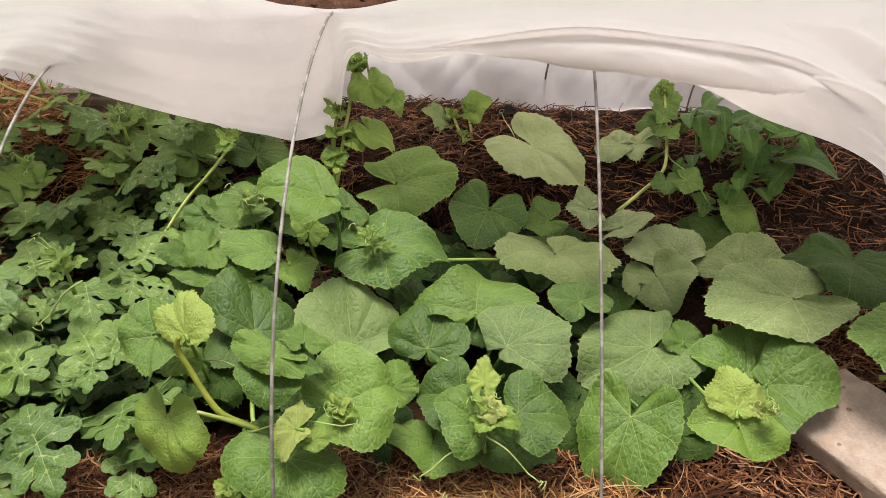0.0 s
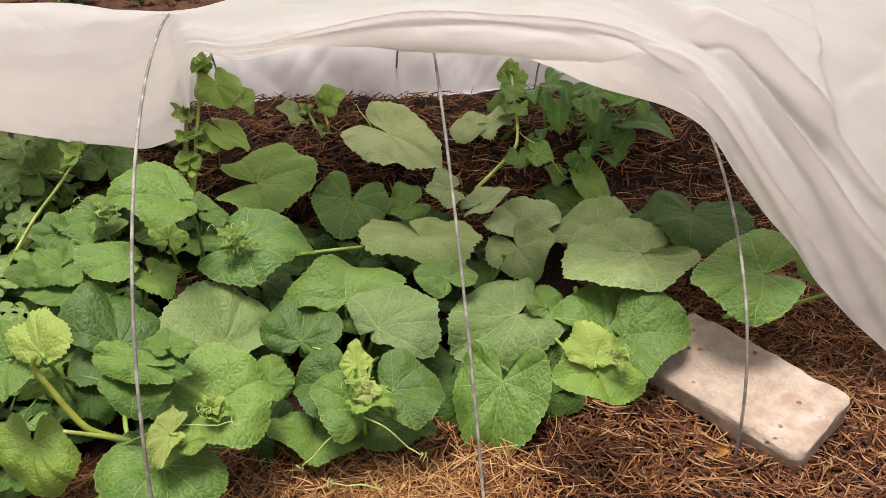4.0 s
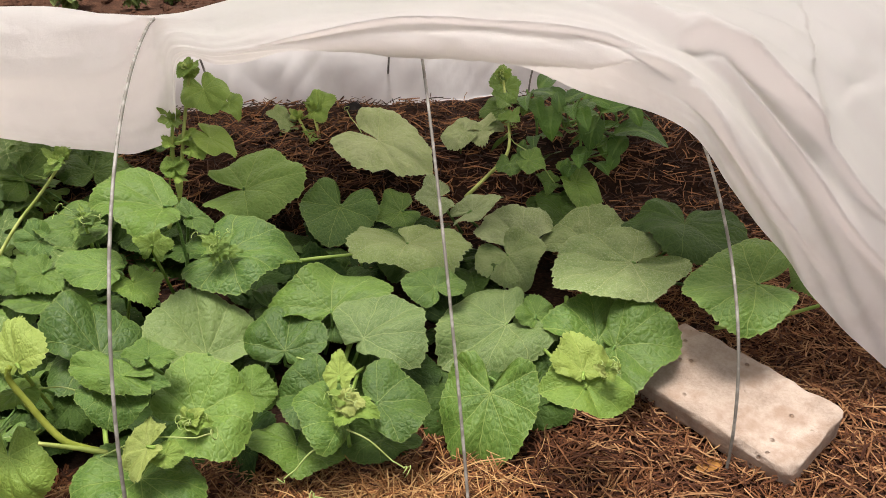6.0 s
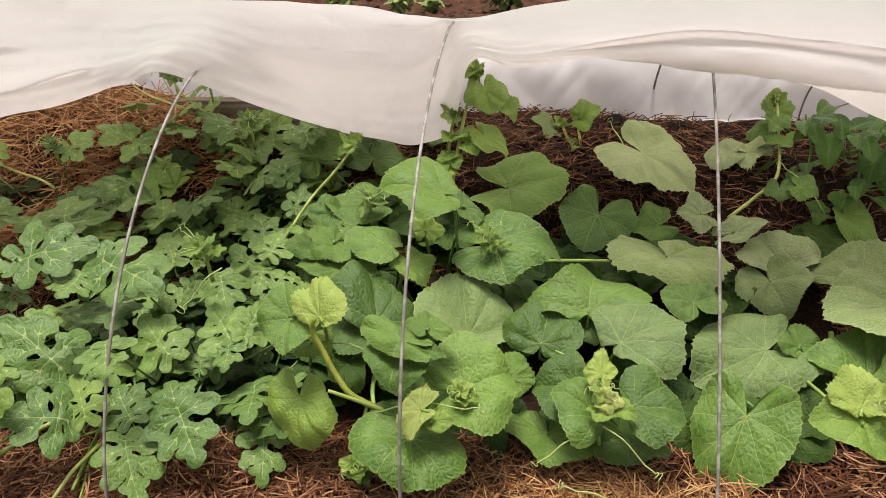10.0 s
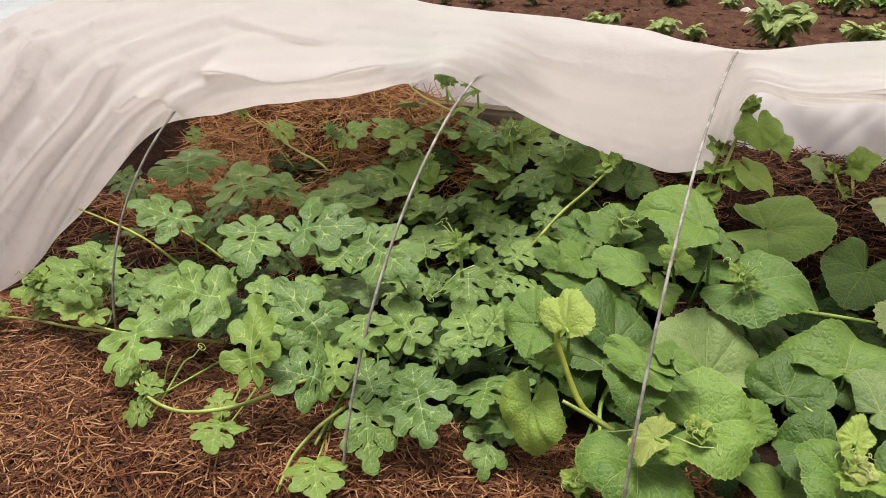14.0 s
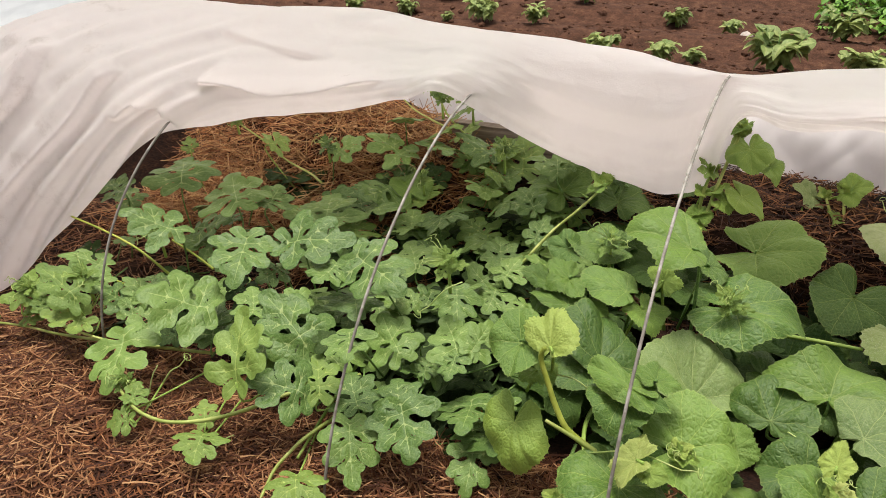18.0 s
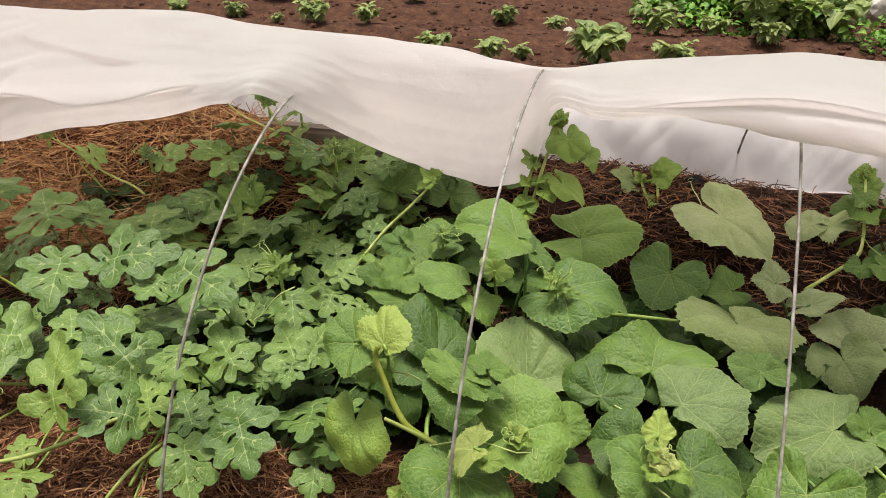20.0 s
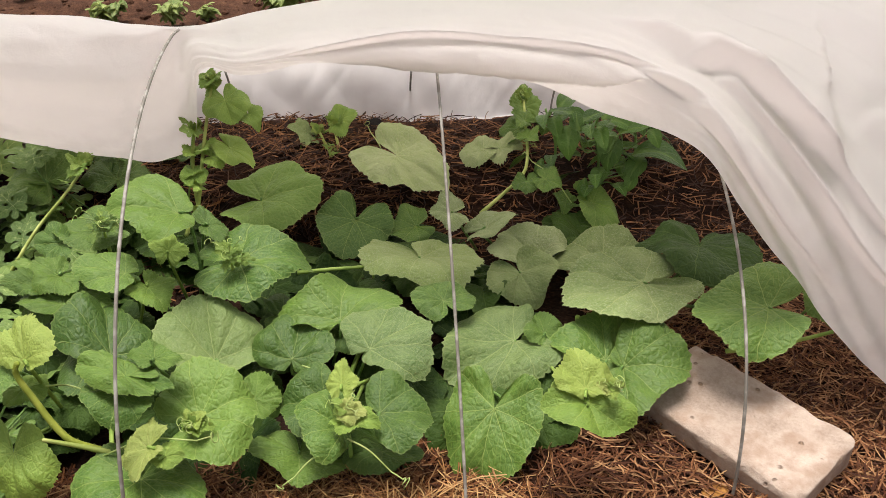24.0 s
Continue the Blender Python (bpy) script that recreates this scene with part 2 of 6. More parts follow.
def brick_material():
    m = Nodes("pale_sand_lime_brick", 0.9, 0.2)
    grain = m.noise(210.0, 4.0, 0.7)
    patch = m.noise(14.0, 4.0)
    col = m.ramp(m.math("ADD", m.math("MULTIPLY", patch, 0.7), m.math("MULTIPLY", grain, 0.3)), (0.3, lin(140, 120, 106)), (0.5, lin(180, 161, 146)), (0.7, lin(198, 180, 166)))
    pits = m.step(m.cells(44.0), 0.08, 0.2, 1.0, 0.0)
    pits = m.math("MULTIPLY", pits, m.step(m.noise(30.0), 0.5, 0.6))
    col = m.mix(m.math("MULTIPLY", pits, 0.7), col, lin(120, 96, 78))
    pos = m.tree.nodes.new("ShaderNodeSeparateXYZ")
    m.tree.links.new(m.coords(), pos.inputs[0])
    m.colour(m.mix(m.math("MULTIPLY", m.step(m.noise(24.0, 4.0), 0.45, 0.7), 0.5), col, lin(140, 108, 84)))
    m.bump(m.math("SUBTRACT", m.math("MULTIPLY", grain, 0.5), m.math("MULTIPLY", pits, 1.4)), 0.8, 0.004)
    return m.mat


def wood_material():
    m = Nodes("weathered_board", 0.85, 0.2)
    g = m.noise(30.0, 5.0, 0.6, m.stretch(m.coords(), 0.15, 3.0, 3.0))
    m.colour(m.ramp(g, (0.3, lin(78, 68, 58)), (0.55, lin(132, 120, 106)), (0.75, lin(168, 156, 140))))
    m.bump(g, 0.6, 0.003)
    return m.mat


def film_material():
    m = Nodes("greyed_film", 0.35, 0.5)
    f = m.noise(7.0, 4.0)
    m.colour(m.ramp(f, (0.3, lin(184, 186, 187)), (0.7, lin(214, 215, 214))))
    m.bump(f, 0.5, 0.02)
    m.thin(lin(214, 220, 224), 0.35)
    return m.mat


def plain(name, a, b, scale=20.0, rough=0.8):
    m = Nodes(name, rough, 0.3)
    m.colour(m.mix(m.step(m.noise(scale, 4.0), 0.35, 0.65), a, b))
    m.bump(m.noise(scale * 6, 3.0), 0.5, 0.002)
    return m.mat


GROUND, WIRE, BRICK, WOOD, FILM = ground_material(), wire_material(), brick_material(), wood_material(), film_material()
STRAW = straw_material("dry_straw", lin(76, 45, 31), lin(106, 66, 44), lin(134, 88, 58), lin(158, 110, 74), lin(194, 150, 106))
STRAW_DARK = straw_material("damp_straw", lin(58, 34, 22), lin(88, 52, 32), lin(112, 68, 42), lin(142, 92, 56))
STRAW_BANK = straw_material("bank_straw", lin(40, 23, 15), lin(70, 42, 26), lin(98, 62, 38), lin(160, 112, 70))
STRAW_RED = straw_material("reddish_straw", lin(84, 46, 26), lin(136, 82, 46), lin(172, 112, 66), lin(202, 146, 92), lin(226, 180, 126))
STRAW_PALE = straw_material("pale_straw", lin(132, 84, 48), lin(168, 118, 72), lin(196, 150, 98), lin(216, 176, 122))
PETAL = plain("yellow_petal", lin(226, 170, 34), lin(240, 196, 60))
DEAD = plain("dead_leaf", lin(120, 78, 36), lin(166, 118, 58))
CHAR = plain("black_rag", lin(22, 20, 19), lin(46, 42, 38))
STONE = plain("pale_stone", lin(170, 158, 146), lin(212, 202, 192))

# ---- building helpers ----
rnd = random.Random(7)


def mesh_of(name, verts, faces, uvs=None, smooth=True):
    me = bpy.data.meshes.new(name)
    me.from_pydata([tuple(v) for v in verts], [], faces)
    if uvs is not None:
        layer = me.uv_layers.new(name="UVMap")
        idx = np.empty(len(me.loops), dtype=np.int32)
        me.loops.foreach_get("vertex_index", idx)
        layer.data.foreach_set("uv", np.asarray(uvs, dtype=np.float32)[idx].ravel())
    if smooth:
        me.polygons.foreach_set("use_smooth", [True] * len(me.polygons))
    me.update()
    return me


def part(name, me, material, parent, label="", m=None):
    """One mesh object under a thing or a part."""
    ob = new(name, me)
    if material and not me.materials:
        me.materials.append(material)
    ob.parent = parent
    if m is not None:
        ob.matrix_basis = m
    if label:
        ob["label"] = label
    return ob


def thing(name, label, category, at=(0, 0, 0), group=""):
    ob = new(name)
    ob.empty_display_size = 0.05
    ob.matrix_basis = pose(*at)
    return tagged(ob, label, category, group)


def smooth_line(pts, n):
    """n + 1 points on a Catmull-Rom line through pts."""
    p = np.asarray(pts, float)
    if len(p) == 2:
        return [p[0] + (p[1] - p[0]) * i / n for i in range(n + 1)]
    p = np.vstack([2 * p[0] - p[1], p, 2 * p[-1] - p[-2]])
    out = []
    for i in range(n + 1):
        s = i / n * (len(p) - 3)
        k = min(int(s), len(p) - 4)
        f = s - k
        a, b, c, d = p[k:k + 4]
        out.append(0.5 * (2 * b + (c - a) * f + (2 * a - 5 * b + 4 * c - d) * f * f + (3 * b - a - 3 * c + d) * f ** 3))
    return out


def tube_data(line, r0, r1, sides=6, base=0):
    """Vertices and faces of a round, tapering rod along a line."""
    v, f = [], []
    n = len(line)
    for i, p in enumerate(line):
        p = Vector(p)
        way = Vector(line[min(i + 1, n - 1)]) - Vector(line[max(i - 1, 0)])
        way.normalize()
        a = way.cross(Vector((0.31, 0.22, 0.93)))
        if a.length < 0.05:
            a = way.cross(Vector((1, 0, 0)))
        a.normalize()
        b = way.cross(a)
        r = r0 + (r1 - r0) * i / (n - 1)
        for k in range(sides):
            t = 2 * math.pi * k / sides
            v.append(p + (a * math.cos(t) + b * math.sin(t)) * r)
        if i:
            o = base + (i - 1) * sides
            for k in range(sides):
                q = (k + 1) % sides
                f.append((o + k, o + q, o + sides + q, o + sides + k))
    f.append(tuple(base + k for k in reversed(range(sides))))
    f.append(tuple(base + (n - 1) * sides + k for k in range(sides)))
    return v, f


def tube(name, pts, r0, r1, n=10, sides=6):
    v, f = tube_data(smooth_line(pts, n), r0, r1, sides)
    return mesh_of(name, v, f)


def ground_height(x, y):
    """The lie of the land: the mulched bed, its bank at the back, the sunken field beyond."""
    def ease(a, b, t):
        t = min(max((t - a) / (b - a), 0), 1)
        return t * t * (3 - 2 * t)
    z = 0.05 * ease(0.95, 1.35, y) + 0.13 * ease(1.42, 1.68, y)
    z += 0.07 * math.exp(-((x + 1.14) / 0.25) ** 2) * ease(1.25, 1.6, y)
    z -= 0.03 * ease(-0.1, 0.6, x) * ease(1.5, 1.7, y)
    z *= 1 - ease(1.85, 2.25, y)
    z -= 0.1 * ease(1.85, 2.4, y)
    if y > 2.3:
        z += 0.035 * math.sin((y - 0.12 * x) * 2 * math.pi / 0.72) * (1 - ease(9, 14, y)) * ease(2.3, 2.7, y)
    near = 1 - ease(7, 12, abs(x) + abs(y))
    z += near * (0.014 * noise.noise((x * 6, y * 6, 0)) + 0.009 * noise.noise((x * 19, y * 19, 3)))
    return z


# ---- leaves ----
RIBS = (-2.62, -2.05, -1.38, -0.68, 0.0, 0.68, 1.38, 2.05, 2.62)


ROUND = ((0, 0.5, 1.0, 1.57, 2.1, 2.5, 2.8, 3.0, 3.1), (0.99, 0.98, 0.95, 0.92, 0.86, 0.78, 0.62, 0.36, 0.1))
HEART = ((0, 0.5, 1.0, 1.57, 2.1, 2.5, 2.8, 3.0, 3.1), (1.0, 0.98, 0.94, 0.90, 0.88, 0.82, 0.66, 0.36, 0.1))


FAN = ((0, 0.5, 1.0, 1.3, 1.57, 2.0, 2.4, 2.8, 3.1), (0.98, 0.98, 0.99, 0.95, 0.82, 0.47, 0.3, 0.2, 0.08))


# how each kind of melon blade differs: half the notch's angle, how heart-shaped it is, how crumpled
BLADES = {"r": (0.10, 0.25, 0.0), "o": (0.20, 0.15, 0.0), "O": (0.30, 0.1, 0.0), "H": (0.4, 0.95, 0.0), "c": (0.04, 0.3, 0.03), "k": (0.08, 0.4, 0.08), "f": (0.06, 0.0, 0.0)}


def melon_leaf_mesh(seed, cup=0.0, lobes=0.05, na=150, nr=8, saw_by=0.065, crumple=0.0, blade="r"):
    """A rounded, toothed melon leaf of size 1 with a notch at its stalk; tip along y."""
    r = random.Random(seed)
    ph = [r.uniform(0, 6.28) for _ in range(8)]
    wave, fold, cup = r.uniform(0.05, 0.12), r.uniform(0.0, 0.6), cup + r.uniform(-0.12, 0.10)
    turn, lobes = r.uniform(0.05, 0.16), lobes * (0.2 if blade == "H" else r.uniform(0.7, 1.7))
    bend, sag, funnel = r.uniform(-0.2, 0.06), r.uniform(0.3, 1.1), r.uniform(0.12, 0.38)
    teeth = r.choice((37, 41, 45)) if na > 100 else 21
    even = 0.2 if blade == "H" else 1.0
    if blade == "H":
        wave, fold, sag = wave * 0.4, fold * 0.4, sag * 0.5
    gap, heart, more = BLADES[blade]
    gap, crumple = gap * r.uniform(0.85, 1.15), crumple + more
    ths = [(math.pi - gap) * (2 * i / na - 1) for i in range(na + 1)]
    rims, saws, us = [], [], []
    for th in ths:
        a = abs(th) * 3.1 / (math.pi - gap)
        rim = (1 - heart) * np.interp(a, *(FAN if blade == "f" else ROUND)) + heart * np.interp(a, *HEART)
        rims.append(rim * (1 + lobes * math.cos(4.6 * th) + even * (0.05 * math.sin(2 * th + ph[0]) + 0.04 * math.sin(3 * th + ph[1])) + 0.012 * math.sin(9.2 * th + ph[2]) + 0.006 * math.sin(15 * th + ph[3])))
        saw = (th * teeth / (2 * math.pi) + 0.15 * math.sin(3 * th + ph[6])) % 1.0
        saws.append(saw_by * (0.5 - abs(saw - 0.55)) + 0.2 * saw_by * math.sin(teeth * 2.3 * th + ph[2]))
        k = min(range(len(RIBS)), key=lambda n: abs(RIBS[n] - th))
        us.append(k + max(-0.5, min(0.5, (th - RIBS[k]) / 0.68)))
    verts, uvs, faces = [], [], []
    for j in range(nr + 1):
        q = (j / nr) ** 0.85
        for th, rim, saw, u in zip(ths, rims, saws, us):
            rad = q * rim * (1 + saw * q ** 3)
            at = th + turn * math.sin(2 * th + ph[5]) * (q - 0.6) * (1 - (th / math.pi) ** 2)
            x, y = rad * math.sin(at), rad * math.cos(at)
            z = cup * rad * rad + bend * y * abs(y) + wave * math.sin(3 * th + ph[3]) * rad ** 1.6 + 0.028 * math.sin(7 * th + ph[4]) * rad ** 2.4
            z += funnel * rad - funnel * 0.55 * rad * rad
            z -= sag * max(0, rad - 0.55) ** 2 * (0.6 + 0.6 * math.sin(2 * th + ph[7]))
            z += 0.10 * noise.noise((x * 1.1 + ph[5], y * 1.1, seed * 1.7)) * min(1, rad * 1.5)
            z -= fold * (1 - min(1, abs(x) * 2.2)) * 0.22 * min(1, rad * 2)
            z += 0.045 * noise.noise((x * 3.6 + ph[5], y * 3.6, seed * 0.37))
            z += (0.018 + 0.06 * abs(noise.noise((u * 0.6, seed * 1.3, 2)))) * abs(math.sin(math.pi * (u - round(u)))) ** 0.8 * min(1, rad * 2.2)
            z += 0.05 * noise.noise((x * 2.0 + ph[1], y * 2.0, seed * 0.61)) * min(1, rad * 1.6)
            z += 0.15 * noise.noise((math.sin(th) * 1.7 + ph[2], math.cos(th) * 1.7, seed * 0.9)) * max(0, (q - 0.6) / 0.4) ** 2
            if crumple:
                z += crumple * (noise.noise((x * 3.4, y * 3.4 + ph[5], seed)) + 0.5 * noise.noise((x * 8, y * 8, seed))) * min(1, rad * 2)
            verts.append((x, y, z))
            uvs.append((u, q))
    w = na + 1
    # the blade as a whole lies level: its bends leave its mean plane alone
    own = np.array(verts)
    rim = own[-w:][np.linspace(0, w - 1, 60).astype(int)]
    flat = np.linalg.lstsq(np.c_[rim[:, :2], np.ones(len(rim))], rim[:, 2], rcond=None)[0]
    own[:, 2] -= own[:, :2] @ flat[:2] + 0.8 * flat[2]
    verts = own.tolist()
    for j in range(nr):
        for i in range(na):
            a = j * w + i
            faces.append((a, a + 1, a + w + 1, a + w) if j else (a, a + w + 1, a + w))
    return mesh_of("melon_leaf", verts, [f[::-1] for f in faces], uvs)


def young_leaf_mesh(seed, cup=0.2, na=84):
    """A small crumpled leaf with coarse teeth and five blunt lobes."""
    return melon_leaf_mesh(seed, cup, 0.13, na, 6, 0.2, 0.1)


def cut_leaf_ribs(r):
    """The ribs of a watermelon leaf, lobe by lobe: rods (from, to, radius at both ends), the midrib first."""
    lobes = [[((0, -0.02), (0, 0.62), 0.06, 0.08)]]

    def lobe(a, turn, length, wide, sides):
        turn += r.uniform(-0.12, 0.12)
        length *= r.uniform(0.9, 1.08)
        b = (a[0] + length * math.sin(turn), a[1] + length * math.cos(turn))
        rods = [(a, b, 0.07, wide)]
        for at, out, long in sides:
            p = (a[0] + (b[0] - a[0]) * at, a[1] + (b[1] - a[1]) * at)
            q, n = turn + out * r.uniform(0.8, 1.15), long * length * r.uniform(0.85, 1.15)
            rods.append((p, (p[0] + n * math.sin(q), p[1] + n * math.cos(q)), 0.06, wide * r.uniform(0.75, 0.98)))
        lobes.append(rods)
    lobe((0, 0.5), 0, 0.38, 0.138, ((0.12, 0.7, 0.44), (0.12, -0.7, 0.44)))
    for g in (-1, 1):
        lobe((0, r.uniform(0.31, 0.35)), 0.86 * g, 0.39, 0.13, ((0.4, 0.62, 0.36), (0.42, -0.6, 0.32)))
        lobe((0, r.uniform(0.12, 0.16)), 1.52 * g, 0.4, 0.127, ((0.42, 0.6, 0.34), (0.42, -0.6, 0.34)))
        lobe((0, r.uniform(0.02, 0.05)), 2.3 * g, 0.22, 0.1, ())
    return lobes


def cut_leaf_sheet(seed):
    """Vertices, faces and map of a deeply cut watermelon leaf of length 1, one sheet with rounded lobes;
    stalk at the origin, tip along y."""
    r = random.Random(seed * 31 + 5)
    lobes = cut_leaf_ribs(r)
    arch, droop, roll, ph = r.uniform(0.0, 0.35), r.uniform(-0.5, 0.1), r.uniform(-0.2, 0.2), r.uniform(0, 6)
    gx, gy = np.linspace(-0.66, 0.66, 64), np.linspace(-0.34, 1.08, 68)
    X, Y = np.meshgrid(gx, gy)

    def reach(rod):
        (ax, ay), (bx, by), r0, r1 = rod
        k = np.clip(((X - ax) * (bx - ax) + (Y - ay) * (by - ay)) / ((bx - ax) ** 2 + (by - ay) ** 2), 0, 1)
        px, py = ax + k * (bx - ax), ay + k * (by - ay)
        return np.hypot(X - px, Y - py), r0 + (r1 - r0) * k, k, px, py
    # grid points beside a rib move onto it, so that the rib is a clean line
    near, nx, ny = np.full(X.shape, 9.0), X.copy(), Y.copy()
    for rod in sum(lobes, []):
        far, _, _, px, py = reach(rod)
        better = (far < near) & (far < 0.0105)
        nx, ny, near = np.where(better, px, nx), np.where(better, py, ny), np.where(better, far, near)
    X, Y = nx, ny
    rib, way, fields = np.full(X.shape, 9.0), np.zeros(X.shape), []
    for rods in lobes:
        field = np.full(X.shape, -1.0)
        for rod in rods:
            far, wide, k, _, _ = reach(rod)
            h = np.clip(0.5 + 0.5 * (wide - far - field) / 0.025, 0, 1)
            field = field + (wide - far - field) * h + 0.025 * h * (1 - h)
            way = np.where(far < rib, 0.35 + 0.5 * k, way)
            rib = np.minimum(rib, far)
        fields.append(field)
    # narrow bays stay open between neighbouring lobes, but for the web along the midrib
    ranked = np.sort(np.stack(fields[1:]), 0)
    best, second = ranked[-1], ranked[-2]
    field = np.maximum(np.where(second > -0.03, np.minimum(best, best - second - 0.014), best), fields[0])
    field = field + 0.005 * np.sin(27 * X + 5 * Y + ph) + 0.005 * np.sin(31 * Y - 9 * X + 2 * ph)
    Z = 0.30 * rib - 1.6 * rib * rib + arch * Y * (1 - Y) + droop * X * X + roll * X * Y + 0.035 * np.sin(5.5 * X + ph) + 0.03 * np.sin(7 * Y + ph) + 0.014 * np.sin(17 * X + 13 * Y + ph)
    verts, uvs, faces, at = [], [], [], {}

    def point(i, j):
        if (i, j) not in at:
            at[i, j] = len(verts)
            verts.append((X[j, i], Y[j, i], Z[j, i]))
            uvs.append((5 + min(0.49, rib[j, i] / (0.75 * way[j, i])), way[j, i]))
        return at[i, j]

    def rim(i, j, m, n):
        key = (i, j, m, n) if (i, j) < (m, n) else (m, n, i, j)
        if key not in at:
            i, j, m, n = key
            f = field[j, i] / (field[j, i] - field[n, m])
            at[key] = len(verts)
            mixed = [q[j, i] + (q[n, m] - q[j, i]) * f for q in (X, Y, Z, rib, way)]
            verts.append(tuple(mixed[:3]))
            uvs.append((5 + min(0.49, mixed[3] / (0.75 * mixed[4])), mixed[4]))
        return at[key]
    keep = field > 0
    for j in range(len(gy) - 1):
        for i in range(len(gx) - 1):
            ring = ((i, j), (i + 1, j), (i + 1, j + 1), (i, j + 1))
            if not (keep[j, i] or keep[j, i + 1] or keep[j + 1, i + 1] or keep[j + 1, i]):
                continue
            face = []
            for a, b in zip(ring, ring[1:] + ring[:1]):
                ka, kb = keep[a[1], a[0]], keep[b[1], b[0]]
                if ka:
                    face.append(point(*a))
                if ka != kb:
                    face.append(rim(*a, *b))
            if len(face) > 2:
                faces.append(tuple(face))
    return verts, faces, uvs


def watermelon_leaf_mesh(seed, kind="w"):
    seed = seed % 24
    if (seed, kind) in CUT_LEAVES:
        return CUT_LEAVES[seed, kind]
    if seed not in CUT_SHEETS:
        CUT_SHEETS[seed] = cut_leaf_sheet(seed)
    me = mesh_of("watermelon_leaf", *CUT_SHEETS[seed])
    me.materials.append(LEAF[kind])
    CUT_LEAVES[seed, kind] = me
    return me


CUT_SHEETS = {}
CUT_LEAVES = {}


def oval_leaf_mesh(seed, wide=0.24, nl=10, nw=6):
    """A plain pointed leaf of length 1, as on peppers and potatoes."""
    r = random.Random(seed)
    arch, fold, twist, ph = r.uniform(0.1, 0.5), r.uniform(0.1, 0.4), r.uniform(-0.25, 0.25), r.uniform(0, 6)
    verts, uvs, faces = [], [], []
    for i in range(nl + 1):
        t = i / nl
        half = wide * math.sin(math.pi * t ** 0.8) ** 0.8 + 0.004
        for k in range(nw + 1):
            w = 2 * k / nw - 1
            x = w * half
            z = arch * t * (1 - t) * 1.2 - arch * 0.6 * t * t + fold * abs(x) + twist * x * t + 0.012 * math.sin(8 * t + ph + w)
            verts.append((x, t, z))
            uvs.append((5 + 0.5 * w, t))
    n = nw + 1
    for i in range(nl):
        for k in range(nw):
            a = i * n + k
            faces.append((a, a + 1, a + n + 1, a + n))
    return mesh_of("oval_leaf", verts, faces, uvs)


leaf_count = 0


def leaf_at(plant, row, root=None):
    """A leaf on its stalk; the stalk runs down to the plant's vine."""
    global leaf_count
    leaf_count += 1
    x, y, z, wide, long, skew, rx, ry, rz, kind, blade_kind = row
    size = math.sqrt(wide * long)
    base = plant.matrix_basis.translation
    m = pose(x - base.x, y - base.y, z - base.z, rx, ry, rz) @ Matrix.Diagonal((wide, long, size, 1))
    cut = kind[0] == "w"
    if cut:
        me = watermelon_leaf_mesh(leaf_count, kind)
    elif kind in ("v", "y") or size < 0.045:
        me = melon_leaf_mesh(leaf_count, 0.05, 0.1, 150, 8, 0.14, 0.05, blade_kind)
    else:
        me = melon_leaf_mesh(leaf_count, -0.03, 0.045, blade=blade_kind)
    if skew and not cut:
        me.transform(Matrix(((1, 0, 0, 0), (skew, 1, 0, 0), (0, 0, 1, 0), (0, 0, 0, 1))))
    blade = part("leaf", me, LEAF[kind], plant, "", m)
    down = m.to_3x3() @ Vector((0, -0.5, -0.9))
    top = m.translation - (m.to_3x3() @ Vector((0, 0, 0.01)))
    g = ground_height(x, y + 0.04) - base.z
    spread = rnd.uniform(-0.06, 0.06)
    if y > 1.38 and z - g - base.z > 0.12 and size < 0.09 and not cut:
        root = top + down * 0.5 + Vector((0.004 * rnd.uniform(-1, 1), 0, -0.012))
    if root is None:
        root = (top.x + spread, top.y + (rnd.uniform(0.09, 0.17) + (0.08 if x > 0.3 else 0) if y < 0.97 else rnd.uniform(0.01, 0.07)), min(g + (0.07 if y < 0.97 else 0.02), top.z - 0.02))
    mid = top + down * 0.34
    mid.z = max(mid.z, g + 0.015)
    if (Vector(root) - top).length < size:
        mid = top.lerp(Vector(root), 0.5) + Vector((0, 0, -0.004))
    stalk = tube("petiole", [root, mid, top], 0.0032 if not cut else 0.002, 0.0022 if not cut else 0.0015, 7, 5)
    stalk.transform(m.inverted())
    part("petiole", stalk, STEM if kind in ("y", "v", "y2", "wy") else STEM_DARK, blade)


def coil(start, way, length, turns=3.0, r=0.006, seed=0):
    """Points of a curling tendril."""
    q = random.Random(seed)
    start, way = Vector(start), Vector(way).normalized()
    a = way.cross(Vector((0, 0.3, 1))).normalized()
    b = way.cross(a)
    out = []
    n = 26
    for i in range(n + 1):
        t = i / n
        k = max(0, t - 0.45) / 0.55
        ang = turns * 2 * math.pi * k + q.random() * 0.05
        rr = r * (0.2 + k) * min(1, k * 3)
        out.append(start + way * length * (t if t < 0.45 else 0.45 + 0.2 * k) + (a * math.cos(ang) + b * math.sin(ang)) * rr + Vector((0, 0, 0.25 * length * t * (1 - t))))
    return out

# ---- the ground: one sheet out to the horizon ----
def spaced(stops):
    out = []
    for a, b, n in stops:
        out += [a + (b - a) * i / n for i in range(n)]
    return out + [stops[-1][1]]


